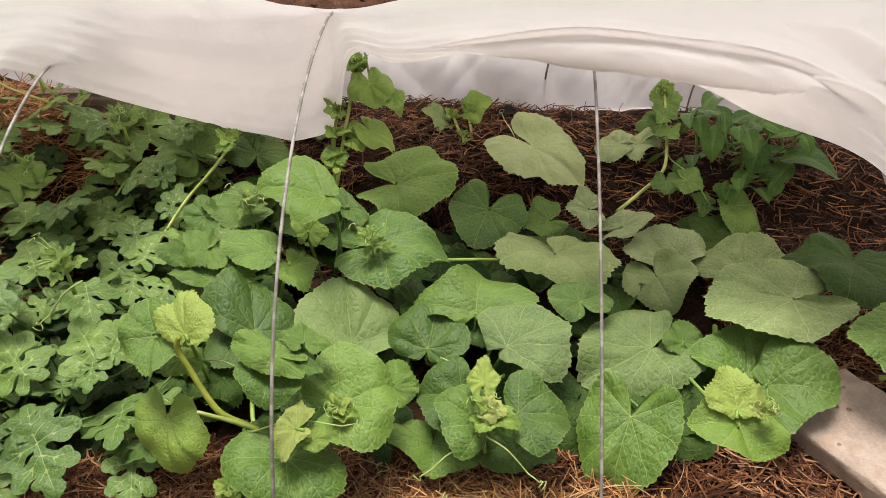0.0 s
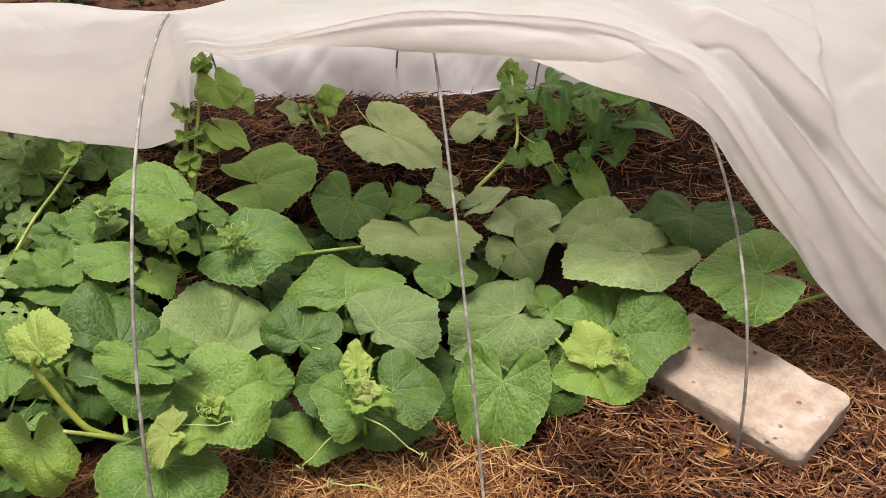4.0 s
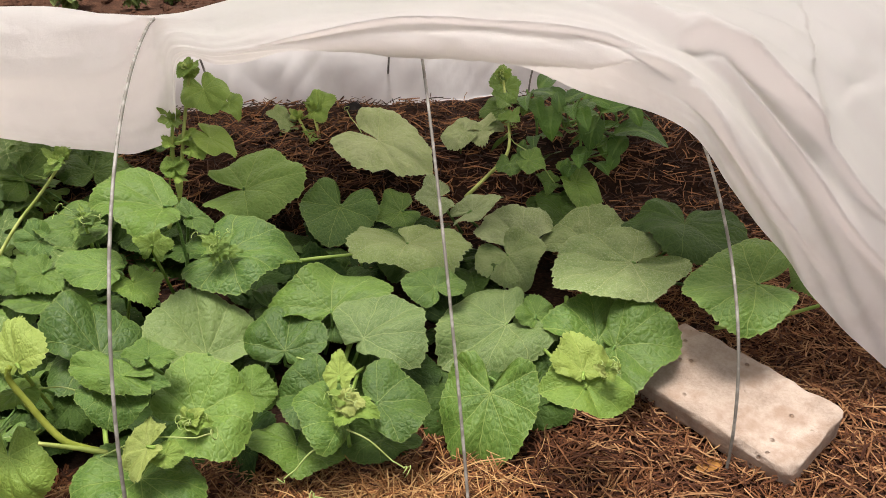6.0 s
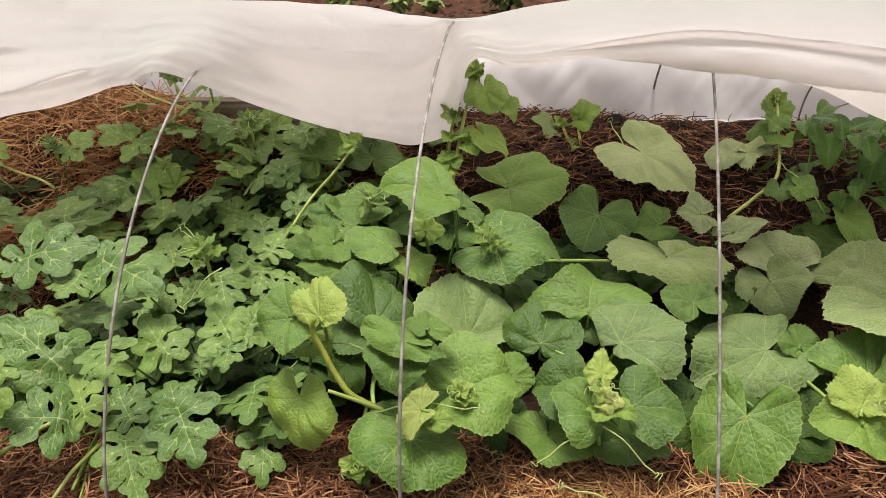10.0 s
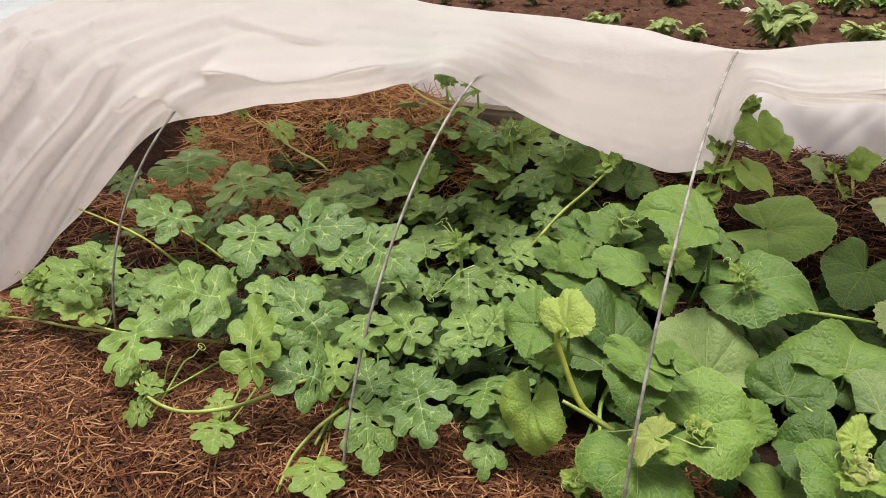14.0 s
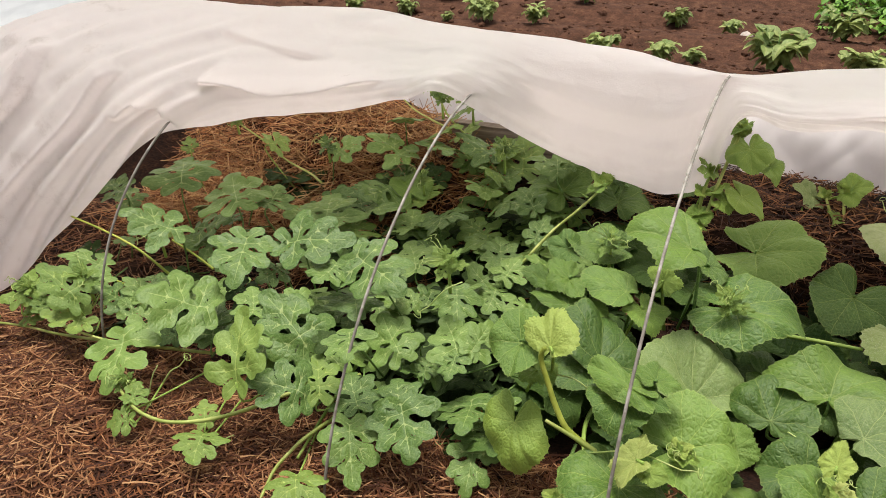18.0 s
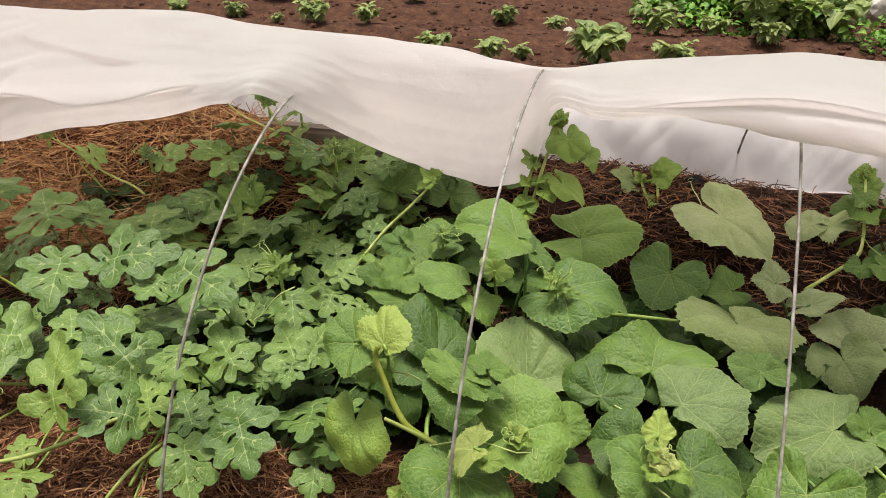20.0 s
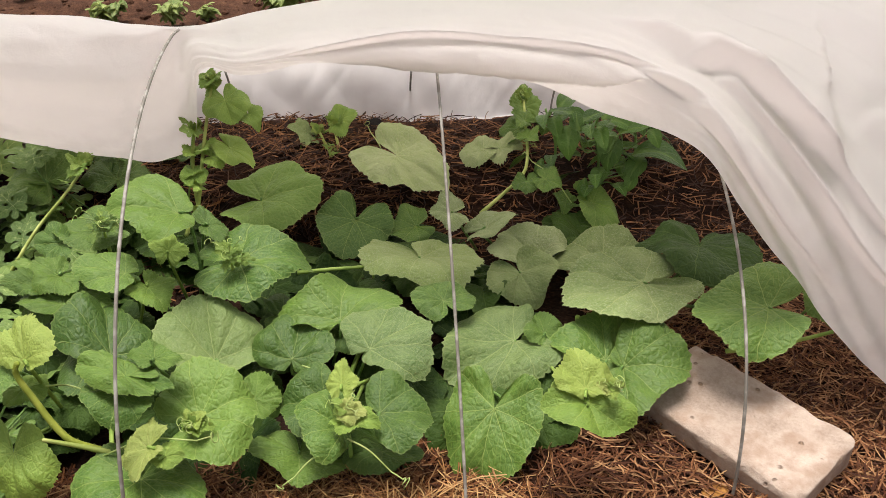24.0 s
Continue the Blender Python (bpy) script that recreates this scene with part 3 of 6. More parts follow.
gx = spaced([(-300, -30, 6), (-30, -4, 13), (-4, -1.8, 22), (-1.8, 1.4, 128), (1.4, 5, 36), (5, 30, 12), (30, 300, 6)])
gy = spaced([(-200, -10, 5), (-10, -0.2, 10), (-0.2, 0.4, 12), (0.4, 2.3, 76), (2.3, 8, 76), (8, 30, 12), (30, 400, 8)])
gv = [(x, y, ground_height(x, y)) for y in gy for x in gx]
gw = len(gx)
gf = [(j * gw + i, j * gw + i + 1, (j + 1) * gw + i + 1, (j + 1) * gw + i) for j in range(len(gy) - 1) for i in range(gw - 1)]
ground = new("ground", mesh_of("ground", gv, gf))
ground.data.materials.append(GROUND)
tagged(ground, "brown mulched garden earth, dark bare soil in the field behind", "ground", kind="structure")


# ---- wire hoops ----
def hoop(front, apex, back, label, p, q):
    """front and back: feet (x, y); apex (x, y, z); p and q: how square the front and rear legs are."""
    line = []
    for i in range(49):
        a = math.pi * i / 48
        side, e = (front, p) if i < 24 else (back, q)
        u = abs(math.cos(a)) ** (2 / e)
        h = abs(math.sin(a)) ** (2 / e)
        x = apex[0] + (side[0] - apex[0]) * u
        y = apex[1] + (side[1] - apex[1]) * u
        g = ground_height(*side) - 0.05
        line.append((x, y, g + (apex[2] - g) * h))
    base = thing("wire_hoop", label, "garden hoop", (front[0], front[1], 0), "hoops of the tunnel")
    o = base.matrix_basis.translation
    half = [Vector(c) - o for c in line]
    part("front_leg", tube("front_leg", half[:26], 0.0024, 0.0024, 50, 8), WIRE, base)
    part("rear_leg", tube("rear_leg", half[25:], 0.0024, 0.0024, 46, 8), WIRE, base)
    return base


HOOPS = (
    ((-1.227, 0.853), (-1.122, 1.487, 0.504), (-1.15, 1.86), 2.351, 1.95),
    ((-0.632, 0.675), (-0.611, 1.262, 0.502), (-0.66, 1.88), 1.748, 1.9),
    ((-0.213, 0.68), (-0.197, 1.384, 0.526), (-0.17, 1.86), 2.21, 1.85),
    ((0.212, 0.701), (0.233, 1.232, 0.51), (0.242, 1.892), 1.234, 1.925),
    ((0.601, 0.744), (0.757, 1.447, 0.368), (0.602, 1.894), 2.765, 3.04),
    ((1.2, 0.76), (1.2, 1.28, 0.42), (1.2, 1.86), 1.9, 1.9),
    ((-1.9, 0.84), (-1.9, 1.38, 0.40), (-1.9, 1.84), 1.9, 1.9),
)
for f, a, b, p, q in HOOPS:
    hoop(f, a, b, "grey coated wire hoop pushed into the mulch, holding up fleece", p, q)

# ---- the fleece over the hoops ----
SHEET = []


def across(x, *yz):
    """One cut across the fleece, from its hem at the back over the ridge to its front edge."""
    SHEET.append([x] + [c for q in yz for c in q])


across(-3.2, (1.90, -0.02), (1.80, 0.20), (1.42, 0.33), (1.10, 0.32), (0.88, 0.18), (0.76, 0.0))
across(-2.3, (1.90, 0.00), (1.80, 0.22), (1.42, 0.35), (1.08, 0.34), (0.87, 0.19), (0.76, 0.0))
across(-1.9, (1.90, 0.05), (1.80, 0.28), (1.42, 0.46), (1.10, 0.43), (0.89, 0.24), (0.79, 0.0))
across(-1.62, (1.88, 0.10), (1.81, 0.36), (1.42, 0.56), (1.10, 0.50), (0.96, 0.25), (0.92, 0.01))
across(-1.44, (1.87, 0.12), (1.81, 0.37), (1.43, 0.57), (1.13, 0.515), (1.02, 0.33), (1.00, 0.17))
across(-1.26, (1.87, 0.14), (1.81, 0.36), (1.43, 0.575), (1.17, 0.53), (1.08, 0.43), (1.11, 0.365))
across(-1.08, (1.87, 0.15), (1.81, 0.36), (1.43, 0.58), (1.24, 0.545), (1.15, 0.47), (1.20, 0.40))
across(-0.90, (1.87, 0.15), (1.81, 0.36), (1.44, 0.58), (1.30, 0.555), (1.20, 0.49), (1.25, 0.425))
across(-0.74, (1.87, 0.15), (1.81, 0.36), (1.45, 0.564), (1.33, 0.55), (1.22, 0.515), (1.21, 0.478))
across(-0.63, (1.87, 0.15), (1.81, 0.36), (1.46, 0.558), (1.33, 0.556), (1.215, 0.537), (1.18, 0.506))
across(-0.52, (1.87, 0.15), (1.81, 0.36), (1.47, 0.55), (1.38, 0.50), (1.43, 0.40), (1.52, 0.29))
across(-0.38, (1.87, 0.15), (1.81, 0.36), (1.48, 0.54), (1.40, 0.48), (1.45, 0.37), (1.53, 0.25))
across(-0.27, (1.87, 0.15), (1.81, 0.36), (1.48, 0.525), (1.42, 0.48), (1.45, 0.37), (1.50, 0.255))
across(-0.205, (1.86, 0.15), (1.80, 0.36), (1.47, 0.517), (1.445, 0.495), (1.46, 0.41), (1.47, 0.30))
across(-0.165, (1.86, 0.15), (1.80, 0.36), (1.46, 0.522), (1.40, 0.515), (1.37, 0.49), (1.39, 0.45))
across(-0.08, (1.86, 0.15), (1.80, 0.36), (1.44, 0.54), (1.32, 0.53), (1.27, 0.51), (1.29, 0.482))
across(0.04, (1.86, 0.14), (1.80, 0.36), (1.42, 0.565), (1.28, 0.558), (1.21, 0.535), (1.25, 0.512))
across(0.22, (1.85, 0.12), (1.79, 0.37), (1.40, 0.59), (1.23, 0.58), (1.155, 0.552), (1.19, 0.527))
across(0.36, (1.88, 0.10), (1.81, 0.36), (1.40, 0.588), (1.20, 0.577), (1.11, 0.542), (1.18, 0.492))
across(0.48, (1.92, 0.10), (1.85, 0.34), (1.40, 0.575), (1.17, 0.57), (1.08, 0.528), (1.20, 0.435))
across(0.56, (1.94, 0.10), (1.88, 0.32), (1.40, 0.57), (1.11, 0.56), (0.985, 0.51), (0.955, 0.462))
across(0.62, (1.94, 0.10), (1.88, 0.32), (1.41, 0.572), (1.12, 0.56), (0.95, 0.48), (0.912, 0.385))
across(0.705, (1.94, 0.10), (1.88, 0.32), (1.41, 0.575), (1.10, 0.55), (0.93, 0.42), (0.90, 0.285))
across(0.86, (1.94, 0.06), (1.88, 0.32), (1.45, 0.60), (1.09, 0.54), (0.90, 0.33), (0.865, 0.11))
across(1.02, (1.93, 0.04), (1.87, 0.33), (1.48, 0.665), (1.10, 0.545), (0.87, 0.28), (0.83, 0.0))
across(1.26, (1.93, 0.02), (1.86, 0.31), (1.46, 0.66), (1.06, 0.50), (0.85, 0.25), (0.78, 0.0))
across(1.5, (1.92, 0.0), (1.85, 0.27), (1.40, 0.54), (1.02, 0.42), (0.82, 0.20), (0.74, 0.0))
across(2.6, (1.92, -0.02), (1.84, 0.26), (1.38, 0.42), (1.02, 0.39), (0.80, 0.20), (0.70, 0.0))


CREASES = []


def crease(high, wide, steep, *xt):
    """A sharp fold along a line on the fleece (x, way over the sheet), steep on its front side."""
    CREASES.append((high, wide, steep, np.array(smooth_line([(x, t * 1.1) for x, t in xt], 18))))


crease(0.040, 0.10, 0.032, (0.50, 0.53), (0.545, 0.575), (0.59, 0.63), (0.63, 0.668), (0.67, 0.684), (0.706, 0.70), (0.735, 0.722), (0.775, 0.73))
crease(0.021, 0.06, 0.020, (0.05, 0.86), (0.3, 0.847), (0.45, 0.81), (0.52, 0.76))
crease(0.030, 0.05, 0.022, (0.50, 0.74), (0.533, 0.746), (0.56, 0.769), (0.577, 0.823), (0.62, 0.877), (0.696, 0.908), (0.805, 0.938))
crease(0.030, 0.05, 0.024, (0.60, 0.68), (0.62, 0.70), (0.658, 0.738), (0.714, 0.785), (0.787, 0.831), (0.851, 0.854), (0.95, 0.88))
crease(0.026, 0.05, 0.022, (0.57, 0.64), (0.594, 0.654), (0.658, 0.685), (0.732, 0.715), (0.778, 0.754), (0.824, 0.785), (0.92, 0.82))
crease(0.020, 0.05, 0.016, (-0.02, 0.78), (0.04, 0.762), (0.121, 0.746), (0.22, 0.723), (0.308, 0.708), (0.415, 0.715), (0.489, 0.715), (0.542, 0.723))
crease(0.032, 0.07, 0.018, (-1.71, 0.80), (-1.634, 0.731), (-1.544, 0.669), (-1.526, 0.646), (-1.517, 0.608), (-1.50, 0.57))
crease(0.026, 0.05, 0.020, (-1.634, 0.869), (-1.499, 0.792), (-1.40, 0.731), (-1.355, 0.677), (-1.32, 0.64))
crease(0.036, 0.06, 0.018, (-1.15, 0.725), (-1.116, 0.738), (-1.053, 0.769), (-0.99, 0.80), (-0.90, 0.80), (-0.78, 0.80))
crease(0.028, 0.03, 0.020, (-1.25, 0.75), (-1.21, 0.79), (-1.185, 0.86), (-1.19, 0.94))
crease(0.024, 0.03, 0.020, (-1.30, 0.80), (-1.255, 0.765), (-1.21, 0.79))
crease(0.013, 0.08, 0.02, (-1.16, 0.545), (-1.125, 0.56), (-1.062, 0.60), (-0.981, 0.655), (-0.91, 0.68))


def folded(x, t):
    """How far the sharp folds lift the sheet at a place on it."""
    out = np.zeros_like(x)
    p = np.stack([x, t * 1.1], -1)
    for high, wide, steep, line in CREASES:
        best = np.full(x.shape, 9.0)
        side, way = np.zeros_like(x), np.zeros_like(x)
        n = len(line) - 1
        for i in range(n):
            a, d = line[i], line[i + 1] - line[i]
            k = np.clip(((p - a) @ d) / (d @ d), 0, 1)
            off = p - a - k[..., None] * d
            far = np.hypot(off[..., 0], off[..., 1])
            near = far < best
            best = np.where(near, far, best)
            side = np.where(near, np.sign(d[0] * off[..., 1] - d[1] * off[..., 0]), side)
            way = np.where(near, (i + k) / n, way)
        shape = np.where(side < 0, np.exp(-best / wide), np.clip(1 - best / steep, 0, 1) ** 2 * (1 + 0.9 * np.clip(best / steep, 0, 1)))
        out += high * shape * np.clip(np.minimum(way, 1 - way) / 0.16, 0, 1)
    return out


def fleece():
    cuts = np.array(SHEET)
    rows = []
    for a, b in zip(cuts[:-1], cuts[1:]):
        rows.append(max(3, int(round((b[0] - a[0]) / (0.0065 if -1.75 < a[0] < 1.0 else 0.03)))))
    along = []
    ext = np.vstack([2 * cuts[0] - cuts[1], cuts, 2 * cuts[-1] - cuts[-2]])
    for k, n in enumerate(rows):
        for i in range(n + (k == len(rows) - 1)):
            f = i / n
            a, b, c, d = ext[k:k + 4]
            tb, tc = (c - a) / max(c[0] - a[0], 1e-6) * (c[0] - b[0]), (d - b) / max(d[0] - b[0], 1e-6) * (c[0] - b[0])
            along.append((2 * f ** 3 - 3 * f * f + 1) * b + (f ** 3 - 2 * f * f + f) * tb + (3 * f * f - 2 * f ** 3) * c + (f ** 3 - f * f) * tc)
    nv = 190
    ways = np.linspace(0, 1, nv + 1)
    verts, uvs, faces = [], [], []
    for cut in along:
        x = cut[0]
        sharp = folded(np.full(nv + 1, x), ways)
        line = smooth_line(cut[1:].reshape(-1, 2), nv)
        end = max(0, min(1, (x - 0.45) / 0.25)) + max(0, min(1, (-1.0 - x) / 0.25))
        for j, (y, z) in enumerate(line):
            t = j / nv
            front = max(0.0, min(1.0, (t - 0.38) / (0.3 - 0.14 * min(1, end))))
            # gathers that follow the front edge, strongest where it drops to the ground
            strong = (0.3 + 0.7 * min(1, end)) if x > -0.18 or x < -0.7 else 0.22
            drift = 0.9 * noise.noise((x * 1.1, 3, 1)) + 0.35 * noise.noise((x * 3.0, t * 3, 2))
            slant = max(0, x - 0.4) * -4.6 if x > 0 else max(0, -1.1 - x) * -4.6
            run = (t - 0.30) * 7.0 + drift * 0.6 + slant
            saw = run % 1.0
            crest = (saw / 0.62) ** 1.3 if saw < 0.62 else (1 - saw) / 0.38
            crest = crest * crest * (3 - 2 * crest)
            size = 0.4 + 1.1 * abs(noise.noise((math.floor(run) * 1.7, x * 0.9, 5)))
            fade = min(1.0, max(0.05, 0.42 + 1.6 * noise.noise((x * 1.9 + 5, t * 3.2, 6))))
            minor = math.sin(run * 13.3 + 2.0 * noise.noise((x * 3, t * 4, 8)))
            fold = front * strong * (0.034 * (crest * size - 0.3) * fade + 0.003 * minor)
            soft = 0.008 * noise.noise((x * 3.2, t * 5.0, 4)) + 0.005 * noise.noise((x * 9 + t * 8, t * 3.0, 7))
            back = max(0.0, min(1.0, (0.42 - t) / 0.1))
            soft += back * 0.011 * (abs(noise.noise((x * 6 + t * 5, t * 4.0, 9))) + 0.5 * abs(noise.noise((x * 15 - t * 9, t * 7.0, 3))))
            edge = 0.008 * noise.noise((x * 11, 2, 2)) * max(0, (t - 0.8) * 5)
            q0, q1 = line[max(j - 1, 0)], line[min(j + 1, nv)]
            ty, tz = q1[0] - q0[0], q1[1] - q0[1]
            ln = math.hypot(ty, tz) or 1
            ny, nz = tz / ln, -ty / ln
            d = fold + soft + sharp[j]
            push = 0.5 * sharp[j]
            yy, zz = y + ny * d + push * ty / ln, z + nz * d + edge + push * tz / ln
            if zz < ground_height(x, yy) + 0.004:
                zz = ground_height(x, yy) + 0.004
            verts.append((x + 0.2 * fold, yy, zz))
            uvs.append((x, t if t < 0.5 else 1 - t))
    n = nv + 1
    for i in range(len(along) - 1):
        for j in range(nv):
            a = i * n + j
            faces.append((a, a + 1, a + n + 1, a + n))
    ob = thing("garden_fleece", "white garden fleece draped over wire hoops, front lifted up", "row cover")
    cut = nv - 9

    def piece(name, rows):
        """The quads of some rows of the sheet, with only the vertices they use."""
        own = [f for k, f in enumerate(faces) if k % nv in rows]
        at = {v: i for i, v in enumerate(sorted({v for f in own for v in f}))}
        part(name, mesh_of(name, [verts[v] for v in at], [tuple(at[v] for v in f) for f in own], [uvs[v] for v in at]), FLEECE, ob)
    piece("sheet", range(0, cut))
    piece("hem", range(cut, nv))
    return ob


fleece()


# ---- the brick that weighs down the edge ----
def brick():
    bm = bmesh.new()
    bmesh.ops.create_cube(bm, size=2.0)
    bmesh.ops.subdivide_edges(bm, edges=bm.edges[:], cuts=19, use_grid_fill=True)
    half = Vector((0.143, 0.078, 0.025))
    for v in bm.verts:
        c = Vector([v.co[k] * half[k] for k in range(3)])
        # corners rounded in plan, edges worn round
        r = 0.02
        core = Vector((max(-half.x + r, min(half.x - r, c.x)), max(-half.y + r, min(half.y - r, c.y)), 0))
        out = Vector((c.x, c.y, 0)) - core
        if out.length > r:
            c.x, c.y = (core + out * (r / out.length)).xy
        worn = 0.005
        inner = Vector([max(-h + worn, min(h - worn, q)) for h, q in zip(half, c)])
        out = c - inner
        if out.length > worn:
            c = inner + out * (worn / out.length)
        rim = max(0, 1 - (half.z - abs(c.z)) / 0.012) * max(0, 1 - min(half.x - abs(c.x), half.y - abs(c.y)) / 0.018)
        d = 0.0009 * noise.noise(c * 14) + 0.0010 * noise.noise(c * 70) - rim * 0.022 * max(0, noise.noise(c * 26 + Vector((3, 1, 2))) + 0.02)
        v.co = c + c.normalized() * d - Vector((0, 0, math.copysign(max(0, noise.noise(c * 40)) * 0.0025, c.z)))
    me = bpy.data.meshes.new("brick")
    bm.to_mesh(me)
    bm.free()
    me.polygons.foreach_set("use_smooth", [True] * len(me.polygons))
    me.set_sharp_from_angle(angle=radians(50))
    me.materials.append(BRICK)
    ob = new("brick", me)
    return tagged(ob, "pale sand-lime brick with worn round corners lying on the mulch", "brick")


BRICK_AT = pose(0.656, 0.852, 0.038, 10, 2, -58)
brick().matrix_basis = BRICK_AT
MELON_A_1 = (
    (-0.093, 1.461, 0.178, 0.105, 0.117, -0.13, 4, 17, -89, 'm', 'o'),
    (-0.192, 1.175, 0.301, 0.079, 0.108, 0.16, 7, -12, 86, 'n', 'f'),
    (-0.355, 1.294, 0.217, 0.060, 0.071, -0.00, 0, -16, 93, 'n', 'r'),
    (-0.424, 1.267, 0.208, 0.047, 0.035, 0.26, -13, -39, 90, 'm', 'c'),
    (-0.504, 1.495, 0.227, 0.077, 0.077, 0.08, 18, -19, 39, 'n', 'r'),
    (-0.395, 1.576, 0.182, 0.077, 0.070, -0.05, 19, 3, 0, 'n', 'c'),
    (-0.288, 1.151, 0.205, 0.055, 0.078, 0.06, 9, -10, 79, 'm', 'f'),
    (-0.256, 1.145, 0.183, 0.041, 0.048, -0.17, -19, 2, -142, 'y2', 'c'),
    (-0.109, 1.177, 0.196, 0.089, 0.109, 0.05, -3, 14, -91, 'm', 'r'),
    (-0.238, 1.246, 0.189, 0.031, 0.035, -0.07, 33, 11, 6, 'y2', 'c'),
    (-0.295, 1.015, 0.141, 0.083, 0.106, -0.18, 26, 14, 20, 'n', 'f'),
)
MELON_A_2 = (
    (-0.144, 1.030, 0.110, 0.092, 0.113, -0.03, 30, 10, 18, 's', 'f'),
    (-0.230, 0.839, 0.214, 0.051, 0.049, -0.07, -21, -8, 177, 'm', 'k'),
    (-0.221, 0.844, 0.233, 0.036, 0.064, 0.10, 12, -3, 75, 'm', 'k'),
    (-0.198, 0.843, 0.224, 0.025, 0.034, 0.09, -10, 9, -101, 'm', 'k'),
    (-0.188, 0.870, 0.238, 0.035, 0.026, -0.21, 11, 6, 5, 'm', 'c'),
    (-0.137, 0.838, 0.161, 0.084, 0.078, 0.04, 1, 24, -65, 'm', 'r'),
    (-0.190, 0.770, 0.176, 0.039, 0.031, -0.45, -22, -14, 104, 'v', 'k'),
    (-0.170, 0.764, 0.164, 0.020, 0.024, 0.02, -4, 13, -94, 'y', 'k'),
    (-0.209, 0.775, 0.117, 0.083, 0.082, -0.18, -18, -9, -168, 'm', 'o'),
    (-0.378, 0.832, 0.131, 0.059, 0.069, -0.25, -56, 12, 173, 'y2', 'o'),
    (-0.388, 0.865, 0.255, 0.060, 0.046, -0.02, -19, -29, 103, 'm', 'c'),
)
MELON_A_3 = (
    (-0.337, 0.845, 0.270, 0.043, 0.061, -0.21, 36, -16, -4, 'y', 'f'),
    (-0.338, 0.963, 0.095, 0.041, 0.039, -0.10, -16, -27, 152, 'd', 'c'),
    (-0.315, 1.024, 0.128, 0.063, 0.067, 0.18, -16, -3, 152, 'n', 'r'),
    (-0.418, 1.139, 0.203, 0.045, 0.041, -0.41, 14, 2, 29, 'n', 'c'),
    (-0.377, 1.106, 0.185, 0.067, 0.044, -0.45, 8, 2, 22, 'n', 'c'),
    (-0.164, 1.249, 0.234, 0.043, 0.029, 0.45, -19, 14, -85, 'n', 'c'),
    (-0.281, 1.644, 0.202, 0.055, 0.035, 0.04, 11, 0, 0, 'n', 'c'),
    (-0.469, 1.585, 0.252, 0.037, 0.035, -0.42, -20, -14, -172, 'n', 'c'),
    (-0.412, 1.596, 0.238, 0.031, 0.033, -0.00, -19, 14, -138, 'n', 'c'),
    (-0.075, 0.915, 0.117, 0.039, 0.041, -0.05, 27, 10, -5, 'n', 'c'),
    (-0.390, 1.150, 0.212, 0.048, 0.041, 0.09, -8, -18, 136, 'n', 'c'),
)
MELON_A_4 = (
    (-0.411, 1.130, 0.188, 0.046, 0.042, -0.11, -23, -23, 127, 'n', 'c'),
    (-0.140, 1.480, 0.374, 0.045, 0.052, 0.04, -37, 6, -165, 'y2', 'c'),
    (-0.204, 1.452, 0.324, 0.045, 0.060, 0.00, 30, 10, 19, 'wy', 'c'),
    (-0.097, 1.475, 0.347, 0.026, 0.035, 0.22, -34, 0, -143, 'y2', 'c'),
    (-0.138, 1.448, 0.292, 0.036, 0.059, 0.16, -24, 2, -129, 'y2', 'c'),
    (-0.208, 1.419, 0.249, 0.028, 0.029, -0.03, 25, -3, 13, 'y2', 'k'),
    (-0.173, 1.438, 0.280, 0.031, 0.028, 0.32, -14, 20, -91, 'y2', 'k'),
    (-0.161, 1.493, 0.420, 0.023, 0.027, 0.11, -19, -6, 148, 'm', 'k'),
    (-0.675, 1.548, 0.144, 0.041, 0.080, 0.44, -2, -6, 109, 'm', 'r'),
    (-0.852, 1.461, 0.174, 0.060, 0.064, -0.02, 18, -14, 43, 'm', 'r'),
    (-0.296, 0.786, 0.040, 0.027, 0.027, 0.30, -6, 13, -73, 'n', 'k'),
)
MELON_A_5 = (
    (-0.362, 0.873, 0.204, 0.031, 0.029, -0.19, -5, 14, -123, 'y2', 'c'),
)
MELON_A = MELON_A_1 + MELON_A_2 + MELON_A_3 + MELON_A_4 + MELON_A_5
MELON_B_1 = (
    (-0.025, 1.021, 0.103, 0.077, 0.084, 0.03, 25, -2, -13, 'n', 'f'),
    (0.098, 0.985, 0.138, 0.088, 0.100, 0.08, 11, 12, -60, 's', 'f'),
    (0.053, 1.076, 0.136, 0.112, 0.086, 0.13, 12, 1, -9, 'n', 'f'),
    (0.091, 1.422, 0.138, 0.084, 0.088, -0.05, -26, -11, 162, 'm', 'o'),
    (0.211, 1.403, 0.124, 0.054, 0.053, 0.01, -4, -23, 104, 'm', 'o'),
    (0.202, 1.235, 0.150, 0.104, 0.094, -0.45, -9, -3, -148, 'g', 'c'),
    (0.184, 1.543, 0.215, 0.101, 0.123, 0.05, -19, 10, -131, 'q', 'k'),
    (0.275, 1.342, 0.181, 0.044, 0.040, 0.04, 6, -27, 90, 'q', 'c'),
    (0.279, 0.895, 0.076, 0.084, 0.115, 0.03, -46, 4, 150, 'm', 'H'),
    (0.026, 0.898, 0.117, 0.064, 0.063, -0.06, -2, -22, 81, 'n', 'f'),
    (0.052, 0.832, 0.118, 0.060, 0.069, 0.21, 21, -9, 62, 'm', 'f'),
)
